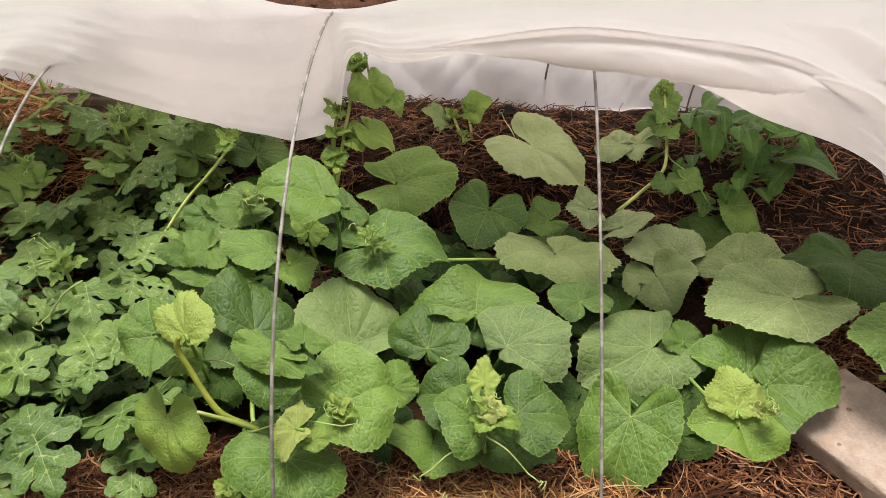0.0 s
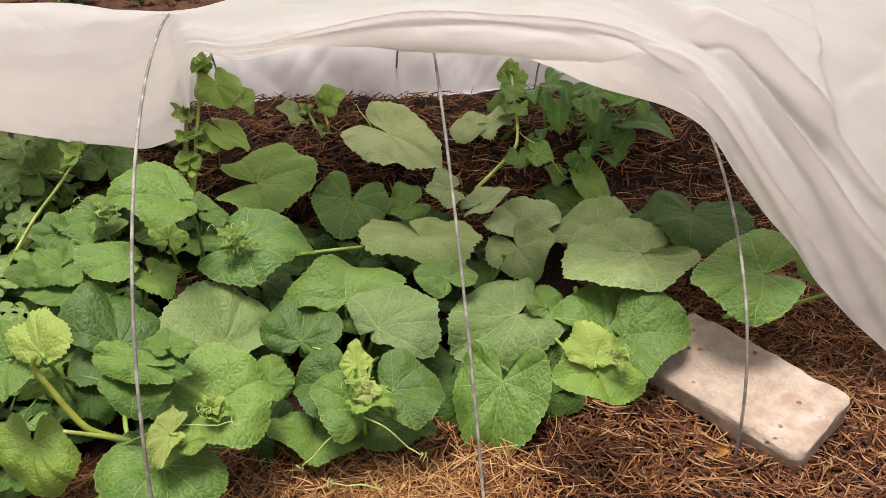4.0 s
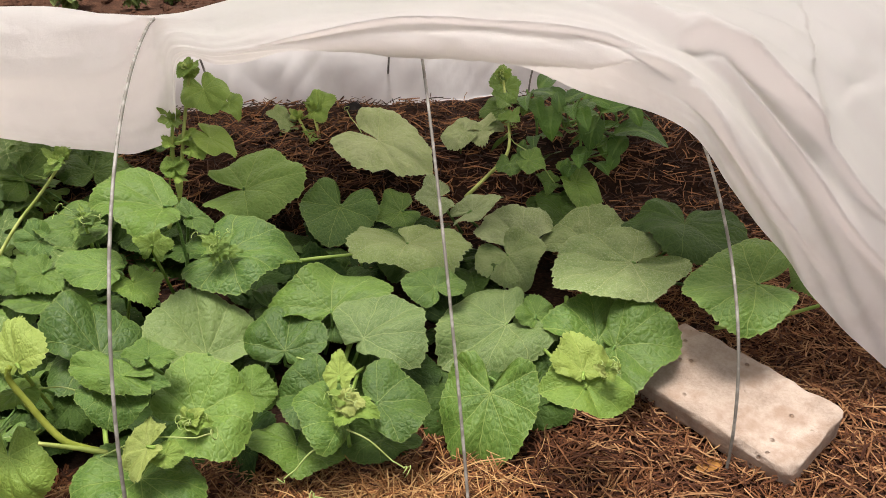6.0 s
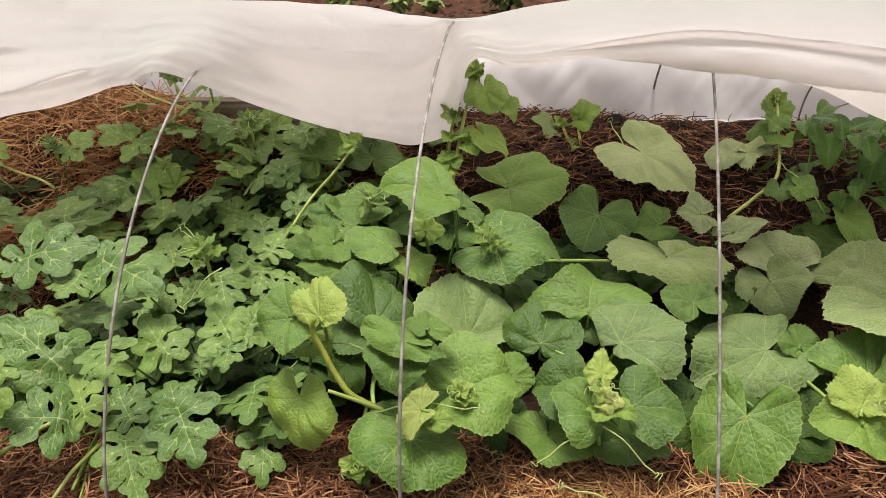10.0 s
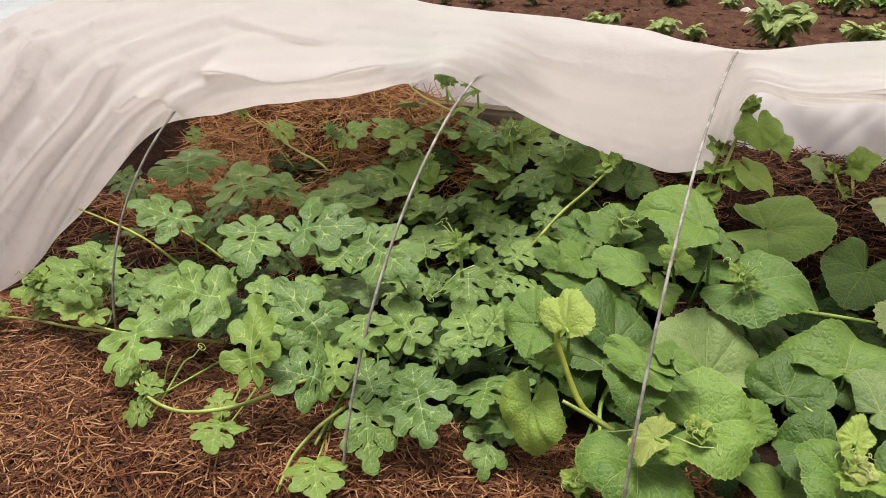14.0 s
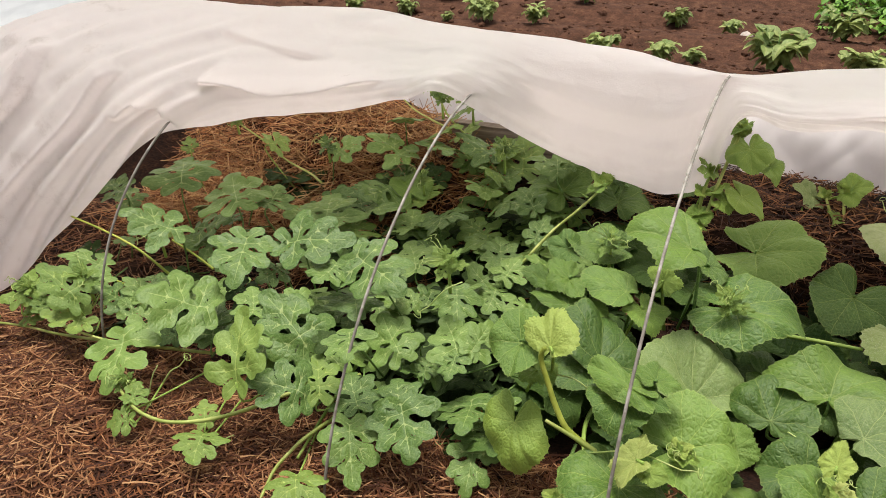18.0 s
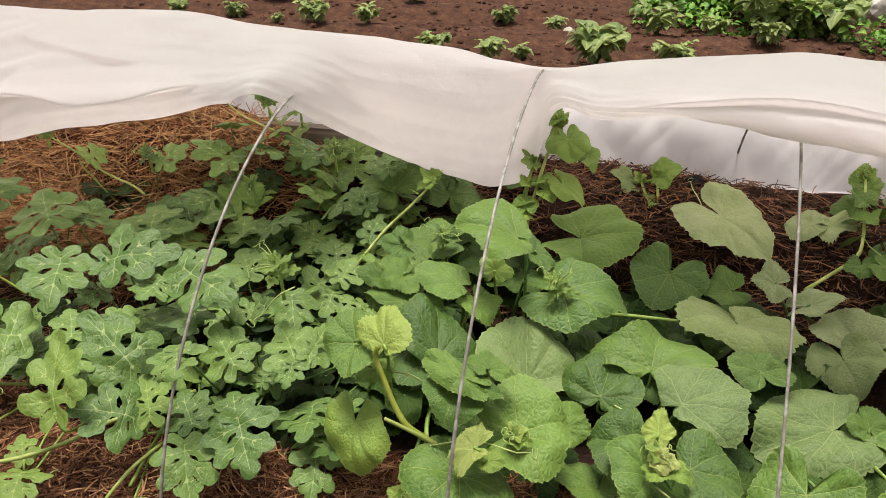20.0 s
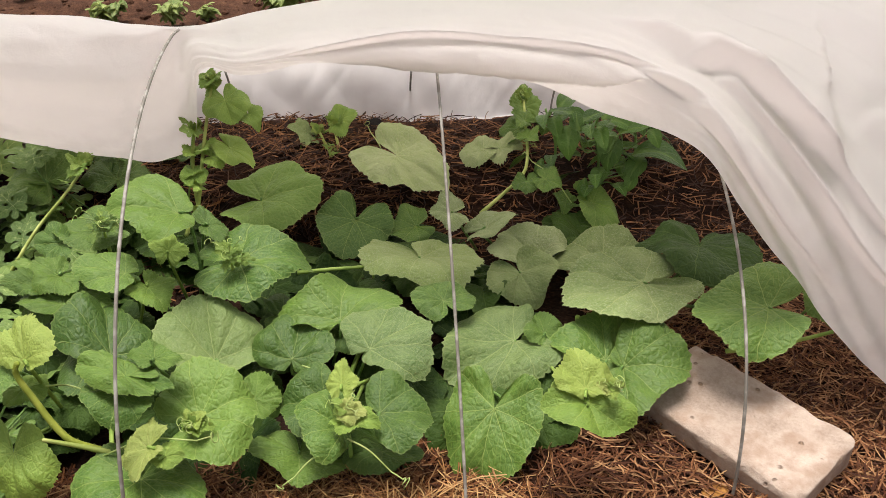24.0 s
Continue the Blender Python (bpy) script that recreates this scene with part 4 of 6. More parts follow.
MELON_B_2 = (
    (0.055, 0.858, 0.178, 0.024, 0.031, -0.03, 32, -12, -14, 'y', 'k'),
    (0.065, 0.819, 0.149, 0.028, 0.033, -0.30, -1, 8, -112, 'y2', 'k'),
    (0.106, 0.847, 0.132, 0.070, 0.073, 0.17, -8, 15, -91, 'n', 'f'),
    (-0.014, 0.864, 0.057, 0.074, 0.052, -0.31, -7, -9, -179, 'n', 'r'),
    (0.055, 1.078, 0.109, 0.030, 0.035, 0.29, -22, 28, -168, 'n', 'c'),
    (0.107, 0.853, 0.048, 0.060, 0.038, 0.19, -5, -1, 168, 'n', 'c'),
    (0.227, 1.097, 0.142, 0.053, 0.052, -0.28, 13, -2, 26, 'n', 'c'),
    (-0.045, 1.125, 0.110, 0.052, 0.049, 0.45, -23, 13, -105, 'n', 'c'),
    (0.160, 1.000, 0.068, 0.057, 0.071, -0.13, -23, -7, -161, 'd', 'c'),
    (-0.006, 1.708, 0.210, 0.036, 0.037, 0.39, 21, -15, 71, 'g', 'c'),
    (0.068, 1.717, 0.232, 0.045, 0.038, -0.17, 18, 27, -75, 'y2', 'c'),
)
MELON_B_3 = (
    (-0.020, 1.687, 0.160, 0.032, 0.039, 0.15, 7, -15, 83, 'y2', 'c'),
)
MELON_B = MELON_B_1 + MELON_B_2 + MELON_B_3
MELON_C_1 = (
    (0.383, 1.624, 0.182, 0.049, 0.052, -0.25, -5, -17, 82, 'q', 'k'),
    (0.419, 1.618, 0.186, 0.042, 0.044, -0.25, 9, 18, -92, 'q', 'c'),
    (0.368, 1.603, 0.128, 0.043, 0.040, 0.03, 5, -26, 84, 'n', 'c'),
    (0.336, 1.318, 0.158, 0.037, 0.062, -0.22, 13, 6, -76, 'q', 'c'),
    (0.422, 1.269, 0.113, 0.083, 0.086, -0.15, 17, -4, 24, 'q', 'f'),
    (0.385, 1.221, 0.111, 0.071, 0.070, 0.06, -24, 10, -166, 'g', 'r'),
    (0.542, 1.217, 0.107, 0.097, 0.097, 0.11, 22, -1, -16, 'g', 'f'),
    (0.562, 1.069, 0.171, 0.092, 0.148, 0.11, -4, -8, 96, 'g', 'O'),
    (0.475, 0.970, 0.093, 0.087, 0.094, -0.05, 24, 7, -3, 'm', 'f'),
    (0.492, 0.941, 0.101, 0.099, 0.095, -0.12, 6, 23, -104, 'n', 'f'),
    (0.379, 0.767, 0.187, 0.061, 0.051, -0.38, -27, -2, -169, 'y2', 'c'),
)
MELON_C_2 = (
    (0.377, 0.776, 0.203, 0.045, 0.052, -0.09, 35, 6, 9, 'y', 'f'),
    (0.710, 0.935, 0.198, 0.093, 0.109, -0.16, -7, -15, 82, 'm', 'O'),
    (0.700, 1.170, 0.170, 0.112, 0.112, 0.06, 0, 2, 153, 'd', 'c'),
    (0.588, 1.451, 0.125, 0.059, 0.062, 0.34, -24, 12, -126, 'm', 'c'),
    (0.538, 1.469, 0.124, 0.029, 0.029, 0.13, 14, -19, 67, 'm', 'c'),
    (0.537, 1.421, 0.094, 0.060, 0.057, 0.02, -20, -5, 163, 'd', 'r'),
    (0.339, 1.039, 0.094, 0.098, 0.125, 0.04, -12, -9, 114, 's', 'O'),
    (0.388, 1.035, 0.108, 0.034, 0.035, -0.02, 23, 0, 6, 'n', 'c'),
    (0.835, 0.976, 0.179, 0.054, 0.059, 0.09, -27, 2, -168, 'n', 'c'),
    (0.351, 1.249, 0.048, 0.033, 0.040, 0.13, -9, -10, 114, 'n', 'c'),
    (0.497, 1.715, 0.247, 0.038, 0.052, 0.11, 36, 10, 8, 'm', 'k'),
)
MELON_C_3 = (
    (0.481, 1.700, 0.199, 0.045, 0.046, -0.11, -6, -22, 91, 'n', 'c'),
    (0.438, 1.428, 0.194, 0.030, 0.032, 0.06, -26, 1, 173, 'm', 'k'),
    (0.475, 1.420, 0.201, 0.034, 0.032, 0.06, -16, 23, -123, 'm', 'c'),
    (0.491, 1.679, 0.156, 0.029, 0.027, -0.06, 18, -3, 8, 'y', 'k'),
)
MELON_C = MELON_C_1 + MELON_C_2 + MELON_C_3
WATER_A_1 = (
    (-1.132, 0.998, 0.229, 0.121, 0.119, 0.00, 17, -12, 104, 'w', 'r'),
    (-0.980, 1.018, 0.241, 0.128, 0.124, 0.00, -21, -8, -156, 'w', 'r'),
    (-0.902, 1.030, 0.243, 0.140, 0.134, 0.00, 4, 26, -74, 'w', 'r'),
    (-0.956, 1.255, 0.175, 0.168, 0.108, 0.00, 11, -7, 19, 'w', 'r'),
    (-0.940, 1.381, 0.155, 0.110, 0.099, 0.00, 17, -11, 19, 'w', 'r'),
    (-0.986, 0.889, 0.150, 0.168, 0.128, 0.00, 20, -22, 108, 'w', 'r'),
    (-1.127, 0.819, 0.100, 0.139, 0.128, 0.00, -18, 5, -154, 'w', 'r'),
    (-1.171, 0.886, 0.090, 0.060, 0.067, 0.00, 26, -16, 33, 'w', 'r'),
    (-1.264, 0.848, 0.130, 0.091, 0.118, 0.00, 20, -11, 73, 'wy', 'r'),
    (-1.240, 0.838, 0.090, 0.079, 0.086, 0.00, 13, -12, 109, 'wy', 'r'),
    (-1.401, 0.835, 0.100, 0.094, 0.083, 0.00, 17, -7, 25, 'wy', 'r'),
)
WATER_A_2 = (
    (-1.204, 0.906, 0.100, 0.072, 0.075, 0.00, 8, -26, 76, 'w', 'r'),
    (-1.292, 1.208, 0.225, 0.170, 0.109, 0.00, 9, -1, 31, 'w', 'r'),
    (-1.382, 1.119, 0.222, 0.089, 0.070, 0.00, 2, -20, 68, 'w', 'r'),
    (-1.102, 1.155, 0.224, 0.153, 0.115, 0.00, 9, -6, 41, 'w', 'r'),
    (-1.063, 1.205, 0.211, 0.095, 0.070, 0.00, 14, 8, 7, 'w', 'r'),
    (-1.040, 1.456, 0.245, 0.085, 0.080, 0.00, 18, 13, -29, 'w', 'r'),
    (-1.207, 1.434, 0.251, 0.082, 0.052, 0.00, 0, 25, -24, 'wy', 'r'),
    (-0.885, 1.257, 0.148, 0.097, 0.068, 0.00, 11, -6, 24, 'wy', 'r'),
    (-0.891, 1.230, 0.109, 0.071, 0.074, 0.00, 16, -26, 55, 'wd', 'r'),
    (-1.314, 0.972, 0.130, 0.091, 0.090, 0.00, 16, -14, 107, 'w', 'r'),
    (-1.165, 0.930, 0.110, 0.062, 0.078, 0.00, 14, -12, 74, 'w', 'r'),
)
WATER_A_3 = (
    (-0.960, 0.980, 0.142, 0.074, 0.068, 0.00, 2, -24, 77, 'wd', 'r'),
    (-0.920, 1.029, 0.175, 0.072, 0.054, 0.00, -10, -13, 163, 'w', 'r'),
    (-0.886, 1.091, 0.214, 0.083, 0.063, 0.00, -19, 14, -77, 'w', 'r'),
    (-1.072, 0.905, 0.072, 0.062, 0.048, 0.00, -9, -26, 165, 'wd', 'r'),
    (-1.292, 0.908, 0.120, 0.085, 0.062, 0.00, 12, 16, 5, 'w', 'r'),
    (-0.908, 1.454, 0.143, 0.074, 0.071, 0.00, 18, -15, 30, 'w', 'r'),
    (-1.002, 0.682, 0.050, 0.052, 0.045, 0.00, -23, -40, 127, 'wy', 'r'),
    (-1.011, 0.702, 0.070, 0.052, 0.042, 0.00, 14, 0, 17, 'wy', 'r'),
    (-1.369, 0.898, 0.090, 0.086, 0.055, 0.00, -5, -22, 176, 'w', 'r'),
    (-1.385, 1.018, 0.120, 0.065, 0.059, 0.00, -3, -24, 90, 'wd', 'r'),
    (-1.422, 1.184, 0.160, 0.074, 0.072, 0.00, 11, -13, 55, 'w', 'r'),
)
WATER_A_4 = (
    (-1.380, 1.351, 0.240, 0.041, 0.047, 0.00, 24, -8, 39, 'wy', 'r'),
)
WATER_A = WATER_A_1 + WATER_A_2 + WATER_A_3 + WATER_A_4
WATER_B_1 = (
    (-0.762, 0.863, 0.145, 0.125, 0.139, 0.00, 24, -15, 57, 'w', 'r'),
    (-0.806, 0.725, 0.154, 0.107, 0.128, 0.00, 37, -17, 13, 'wy', 'r'),
    (-0.713, 0.776, 0.119, 0.116, 0.095, 0.00, 20, -16, 103, 'w', 'r'),
    (-0.694, 0.789, 0.118, 0.080, 0.080, 0.00, 16, 3, 34, 'wy', 'r'),
    (-0.633, 0.774, 0.092, 0.100, 0.106, 0.00, -28, -3, -150, 'w', 'r'),
    (-0.640, 0.814, 0.092, 0.091, 0.078, 0.00, 10, -12, 38, 'w', 'r'),
    (-0.620, 0.933, 0.121, 0.105, 0.100, 0.00, 14, -18, 42, 'w', 'r'),
    (-0.649, 0.820, 0.227, 0.083, 0.065, 0.00, -12, 6, -158, 'w', 'r'),
    (-0.762, 1.039, 0.160, 0.127, 0.082, 0.00, -6, 1, -153, 'w', 'r'),
    (-0.760, 1.046, 0.230, 0.137, 0.135, 0.00, -9, 19, -118, 'w', 'r'),
    (-0.791, 1.018, 0.215, 0.091, 0.058, 0.00, -7, -13, 172, 'w', 'r'),
)
WATER_B_2 = (
    (-0.705, 1.178, 0.149, 0.113, 0.089, 0.00, 11, -4, 30, 'w', 'r'),
    (-0.680, 1.126, 0.111, 0.063, 0.052, 0.00, -5, -32, 139, 'w', 'r'),
    (-0.628, 1.385, 0.137, 0.103, 0.090, 0.00, 3, -20, 66, 'wy', 'r'),
    (-0.683, 1.527, 0.155, 0.075, 0.066, 0.00, 18, 20, -21, 'wy', 'r'),
    (-0.721, 1.457, 0.113, 0.093, 0.078, 0.00, 15, -7, 20, 'w', 'r'),
    (-0.786, 1.329, 0.140, 0.125, 0.087, 0.00, 11, -6, 21, 'w', 'r'),
    (-0.630, 1.611, 0.201, 0.118, 0.127, 0.00, 26, -6, 15, 'wy', 'r'),
    (-0.713, 1.610, 0.183, 0.100, 0.095, 0.00, 17, -17, 30, 'w', 'r'),
    (-0.763, 1.598, 0.199, 0.088, 0.089, 0.00, 24, 1, 8, 'w', 'r'),
    (-0.804, 1.516, 0.183, 0.074, 0.078, 0.00, 21, -15, 37, 'wd', 'r'),
    (-0.876, 0.877, 0.175, 0.081, 0.068, 0.00, 13, -3, 31, 'w', 'r'),
)
WATER_B_3 = (
    (-0.825, 0.912, 0.172, 0.075, 0.061, 0.00, 15, 11, 2, 'w', 'r'),
    (-0.713, 1.074, 0.173, 0.061, 0.052, 0.00, 16, 8, 8, 'w', 'r'),
    (-0.653, 0.958, 0.122, 0.083, 0.054, 0.00, 4, 11, -24, 'w', 'r'),
    (-0.726, 1.335, 0.148, 0.080, 0.076, 0.00, 15, -13, 39, 'w', 'r'),
    (-0.854, 0.689, 0.060, 0.088, 0.061, 0.00, -8, 0, -163, 'wy', 'r'),
    (-0.880, 0.724, 0.050, 0.052, 0.048, 0.00, 12, 1, 40, 'wy', 'r'),
    (-0.675, 0.678, 0.050, 0.093, 0.080, 0.00, -10, 0, -148, 'wy', 'r'),
    (-0.721, 0.892, 0.159, 0.064, 0.049, 0.00, -12, -12, 173, 'wd', 'r'),
    (-0.868, 0.853, 0.156, 0.054, 0.057, 0.00, -9, 19, -110, 'w', 'r'),
    (-0.611, 0.979, 0.134, 0.049, 0.045, 0.00, -21, -10, 177, 'wd', 'r'),
)
WATER_B = WATER_B_1 + WATER_B_2 + WATER_B_3
WATER_C_1 = (
    (-0.562, 0.816, 0.119, 0.113, 0.104, 0.00, -25, 11, -150, 'w', 'r'),
    (-0.572, 0.826, 0.104, 0.087, 0.066, 0.00, 9, -10, 25, 'w', 'r'),
    (-0.445, 0.833, 0.061, 0.078, 0.081, 0.00, -35, -6, -166, 'w', 'r'),
    (-0.448, 0.839, 0.069, 0.073, 0.051, 0.00, 7, -2, 26, 'w', 'r'),
    (-0.519, 0.946, 0.142, 0.101, 0.093, 0.00, 14, -10, 33, 'w', 'r'),
    (-0.500, 0.956, 0.147, 0.070, 0.069, 0.00, 22, 19, -5, 'w', 'r'),
    (-0.522, 0.942, 0.139, 0.060, 0.052, 0.00, -15, 5, -173, 'w', 'r'),
    (-0.589, 1.111, 0.160, 0.087, 0.085, 0.00, -20, 5, -160, 'w', 'r'),
    (-0.544, 1.202, 0.120, 0.082, 0.067, 0.00, -15, 1, -177, 'w', 'r'),
    (-0.534, 1.219, 0.142, 0.081, 0.067, 0.00, 14, 5, -10, 'w', 'r'),
    (-0.563, 1.282, 0.143, 0.082, 0.076, 0.00, 17, -4, 22, 'w', 'r'),
)
WATER_C_2 = (
    (-0.531, 1.395, 0.216, 0.066, 0.071, 0.00, 25, -23, 37, 'w', 'r'),
    (-0.510, 1.326, 0.182, 0.067, 0.069, 0.00, 27, 7, -6, 'w', 'r'),
    (-0.579, 0.937, 0.094, 0.061, 0.047, 0.00, 11, -5, 1, 'w', 'r'),
    (-0.544, 0.923, 0.043, 0.062, 0.040, 0.00, 22, -19, 105, 'wd', 'r'),
    (-0.499, 0.972, 0.064, 0.064, 0.059, 0.00, 17, -1, 2, 'wd', 'r'),
    (-0.470, 0.912, 0.068, 0.049, 0.042, 0.00, 9, -1, -23, 'w', 'r'),
    (-0.516, 1.497, 0.260, 0.075, 0.069, 0.00, 18, -9, 13, 'w', 'r'),
    (-0.485, 1.053, 0.132, 0.073, 0.061, 0.00, 9, 13, -30, 'w', 'r'),
    (-0.482, 1.192, 0.112, 0.069, 0.061, 0.00, -17, -12, 168, 'w', 'r'),
    (-0.419, 0.918, 0.166, 0.055, 0.046, 0.00, 11, 18, -22, 'w', 'r'),
    (-0.391, 1.570, 0.269, 0.074, 0.050, 0.00, 8, -10, 36, 'w', 'r'),
)
WATER_C = WATER_C_1 + WATER_C_2
SHOOT_TALL = ((-0.233, 1.378, 0.145), (-0.219, 1.394, 0.174), (-0.205, 1.408, 0.201), (-0.191, 1.444, 0.278), (-0.176, 1.471, 0.345), (-0.161, 1.492, 0.403))
SHOOT_TALL_B = ((-0.209, 1.418, 0.191), (-0.212, 1.433, 0.238), (-0.207, 1.453, 0.298), (-0.197, 1.462, 0.334))
SHOOT_MID = ((0.081, 1.605, 0.123), (0.064, 1.644, 0.157), (0.036, 1.681, 0.191), (0.022, 1.712, 0.213))
SHOOT_BACK = ((0.337, 1.377, 0.155), (0.39, 1.433, 0.165), (0.445, 1.489, 0.183), (0.467, 1.553, 0.201), (0.477, 1.627, 0.236), (0.486, 1.699, 0.275))
SHOOT_YELLOW = ((-0.256, 0.813, 0.135), (-0.277, 0.81, 0.149), (-0.298, 0.809, 0.167), (-0.317, 0.817, 0.195), (-0.332, 0.826, 0.224), (-0.344, 0.832, 0.249), (-0.346, 0.834, 0.264), (-0.341, 0.835, 0.274))
SHOOT_LEFT = ((-0.516, 1.261, 0.155), (-0.473, 1.316, 0.21), (-0.434, 1.355, 0.247), (-0.403, 1.385, 0.28), (-0.391, 1.403, 0.298))
WVINE_BACK = ((-0.688, 1.591, 0.204), (-0.758, 1.609, 0.262), (-0.82, 1.621, 0.307), (-0.855, 1.64, 0.346), (-0.883, 1.653, 0.363))
WVINE_HEAP = ((-1.065, 1.423, 0.178), (-1.109, 1.447, 0.185), (-1.183, 1.456, 0.207), (-1.258, 1.469, 0.245), (-1.332, 1.476, 0.277))
WVINE_FRONT = ((-0.70, 0.93, 0.06), (-0.77, 0.823, 0.075), (-0.793, 0.797, 0.073), (-0.815, 0.762, 0.072), (-0.847, 0.727, 0.07), (-0.884, 0.701, 0.068), (-0.928, 0.684, 0.067), (-0.978, 0.688, 0.065), (-1.022, 0.705, 0.063), (-1.07, 0.731, 0.062), (-1.129, 0.758, 0.06))
WVINE_LOW = ((-0.66, 0.88, 0.05), (-0.68, 0.80, 0.065), (-0.701, 0.745, 0.06), (-0.713, 0.722, 0.048), (-0.722, 0.692, 0.036), (-0.722, 0.665, 0.024), (-0.718, 0.633, 0.012))
WVINE_SIDE = ((-0.994, 0.893, 0.05), (-1.107, 0.87, 0.048), (-1.226, 0.848, 0.046), (-1.327, 0.834, 0.044), (-1.413, 0.831, 0.042), (-1.543, 0.807, 0.04))
WVINE_SIDE_B = ((-1.056, 0.874, 0.055), (-1.173, 0.84, 0.061), (-1.23, 0.829, 0.068), (-1.298, 0.829, 0.074), (-1.357, 0.839, 0.08))
WVINE_BACK_B = ((-0.818, 1.599, 0.291), (-0.87, 1.618, 0.3), (-0.922, 1.638, 0.312), (-0.974, 1.66, 0.339))
WSTEM_A = ((-1.152, 0.984, 0.136), (-1.24, 0.998, 0.17), (-1.326, 1.003, 0.192), (-1.41, 1.002, 0.21))
WSTEM_B = ((-1.192, 0.986, 0.09), (-1.236, 0.964, 0.1), (-1.29, 0.962, 0.11))
WSTEM_C = ((-1.102, 1.052, 0.126), (-1.146, 1.052, 0.151), (-1.194, 1.048, 0.176))
SHOOT_MID_B = ((0.073, 1.629, 0.126), (0.063, 1.68, 0.189), (0.055, 1.718, 0.228))
STEM_FRONT = ((-0.25, 0.806, 0.14), (-0.288, 0.803, 0.159), (-0.324, 0.798, 0.178))
STEM_DARK_A = ((-0.02, 1.242, 0.129), (0.031, 1.231, 0.138), (0.1, 1.218, 0.147))
STEM_RIGHT = ((0.663, 0.949, 0.106), (0.706, 0.932, 0.121), (0.752, 0.916, 0.141), (0.802, 0.898, 0.168))
TENDRIL_0 = ((-0.328, 0.86, 0.215), (-0.268, 0.85, 0.204))
TENDRIL_1 = ((-0.26, 0.8, 0.139), (-0.131, 0.78, 0.17))
TENDRIL_2 = ((0.058, 0.8, 0.132), (0.115, 0.77, 0.092))
TENDRIL_3 = ((0.026, 0.8, 0.111), (-0.016, 0.78, 0.089))
TENDRIL_4 = ((-0.143, 1.2, 0.166), (-0.08, 1.17, 0.13))
TENDRIL_5 = ((-0.004, 0.95, 0.145), (0.047, 0.92, 0.123))
TENDRIL_6 = ((0.364, 0.8, 0.174), (0.421, 0.82, 0.169))
TENDRIL_7 = ((-0.534, 1.0, 0.25), (-0.588, 0.98, 0.2))
TENDRIL_8 = ((-0.983, 0.75, 0.084), (-0.948, 0.76, 0.122))
TENDRIL_9 = ((-0.837, 0.74, 0.026), (-0.861, 0.72, -0.002))
TENDRIL_10 = ((-1.414, 0.92, -0.037), (-1.354, 0.89, -0.089))
TENDRIL_11 = ((-0.662, 0.76, 0.082), (-0.622, 0.74, 0.065))
TENDRIL_12 = ((0.173, 1.6, 0.132), (0.137, 1.7, 0.208))
TENDRIL_13 = ((0.542, 1.45, 0.128), (0.465, 1.5, 0.204))
TENDRIL_14 = ((0.073, 0.74, 0.049), (0.024, 0.76, 0.046))
TENDRIL_15 = ((-1.256, 1.0, 0.091), (-1.344, 0.98, 0.028))
TENDRIL_16 = ((-1.312, 0.97, 0.082), (-1.364, 0.95, 0.02))
TENDRIL_17 = ((-0.977, 0.74, 0.128), (-0.999, 0.73, 0.07))
POTATOES = ((-2.39, 4.58, 0.15), (-1.46, 4.31, 0.15), (-1.01, 4.0, 0.18), (-0.76, 4.82, 0.16), (-0.56, 4.05, 0.12), (-0.44, 4.62, 0.13), (-0.17, 3.92, 0.3), (0.12, 4.57, 0.26), (0.44, 4.7, 0.17), (0.69, 4.45, 0.19), (-1.74, 4.24, 0.15), (-1.36, 5.02, 0.15), (-1.96, 4.23, 0.08), (0.21, 4.05, 0.21), (-0.67, 3.76, 0.15), (-1.87, 4.54, 0.21), (1.44, 4.65, 0.17), (-2.54, 4.2, 0.12), (-2.24, 4.89, 0.23))
PEBBLE = (-0.351, 4.522, -0.1)
PEPPER = (
    (0.54, 1.505, 0.28, 0.086, -49, 10, 156, 'p'),
    (0.638, 1.504, 0.251, 0.089, -53, -1, 152, 'p'),
    (0.67, 1.471, 0.219, 0.13, 8, 10, -119, 'p'),
    (0.631, 1.453, 0.276, 0.078, 16, 9, -87, 'p'),
    (0.556, 1.459, 0.305, 0.066, 17, 13, -67, 'p'),
    (0.677, 1.463, 0.182, 0.05, -57, -9, 145, 'p'),
    (0.548, 1.46, 0.283, 0.054, 53, -14, -15, 'p'),
    (0.64, 1.482, 0.15, 0.063, 7, 2, -169, 'p'),
    (0.621, 1.495, 0.185, 0.069, -26, 5, 143, 'p'),
    (0.533, 1.468, 0.319, 0.06, -1, -11, 49, 'p'),
    (0.699, 1.484, 0.21, 0.076, -38, -12, 138, 'p'),
    (0.699, 1.463, 0.278, 0.05, -37, 21, -177, 'p'),
)

# ---- melons and watermelons ----
def grow(name, label, category, group, root, rows, lines):
    plant = thing(name, label, category, (root[0], root[1], ground_height(*root)), group)
    o = plant.matrix_basis.translation
    for line, r in lines:
        part("vine", tube("vine", [Vector(q) - o for q in line], r, r * 0.6, 24, 7), STEM, plant)
    for row in rows:
        leaf_at(plant, row)
    return plant


def filler(seed, n, spot, kind, size, low):
    """Leaves in the shade under the canopy."""
    # kinds d and wd already carry that shade in their colours
    r = random.Random(seed)
    out = []
    while len(out) < n:
        x, y = spot(r)
        z = ground_height(x, y) + low(r, x, y)
        across_leaf = r.uniform(*size)
        out.append((x, y, z, across_leaf, across_leaf, 0, r.uniform(-25, 25), r.uniform(-25, 25), r.uniform(-180, 180), kind, "c"))
    return out


def melon_spot(a, b):
    return lambda r: (r.uniform(a, b), r.uniform(0.89, 1.42))


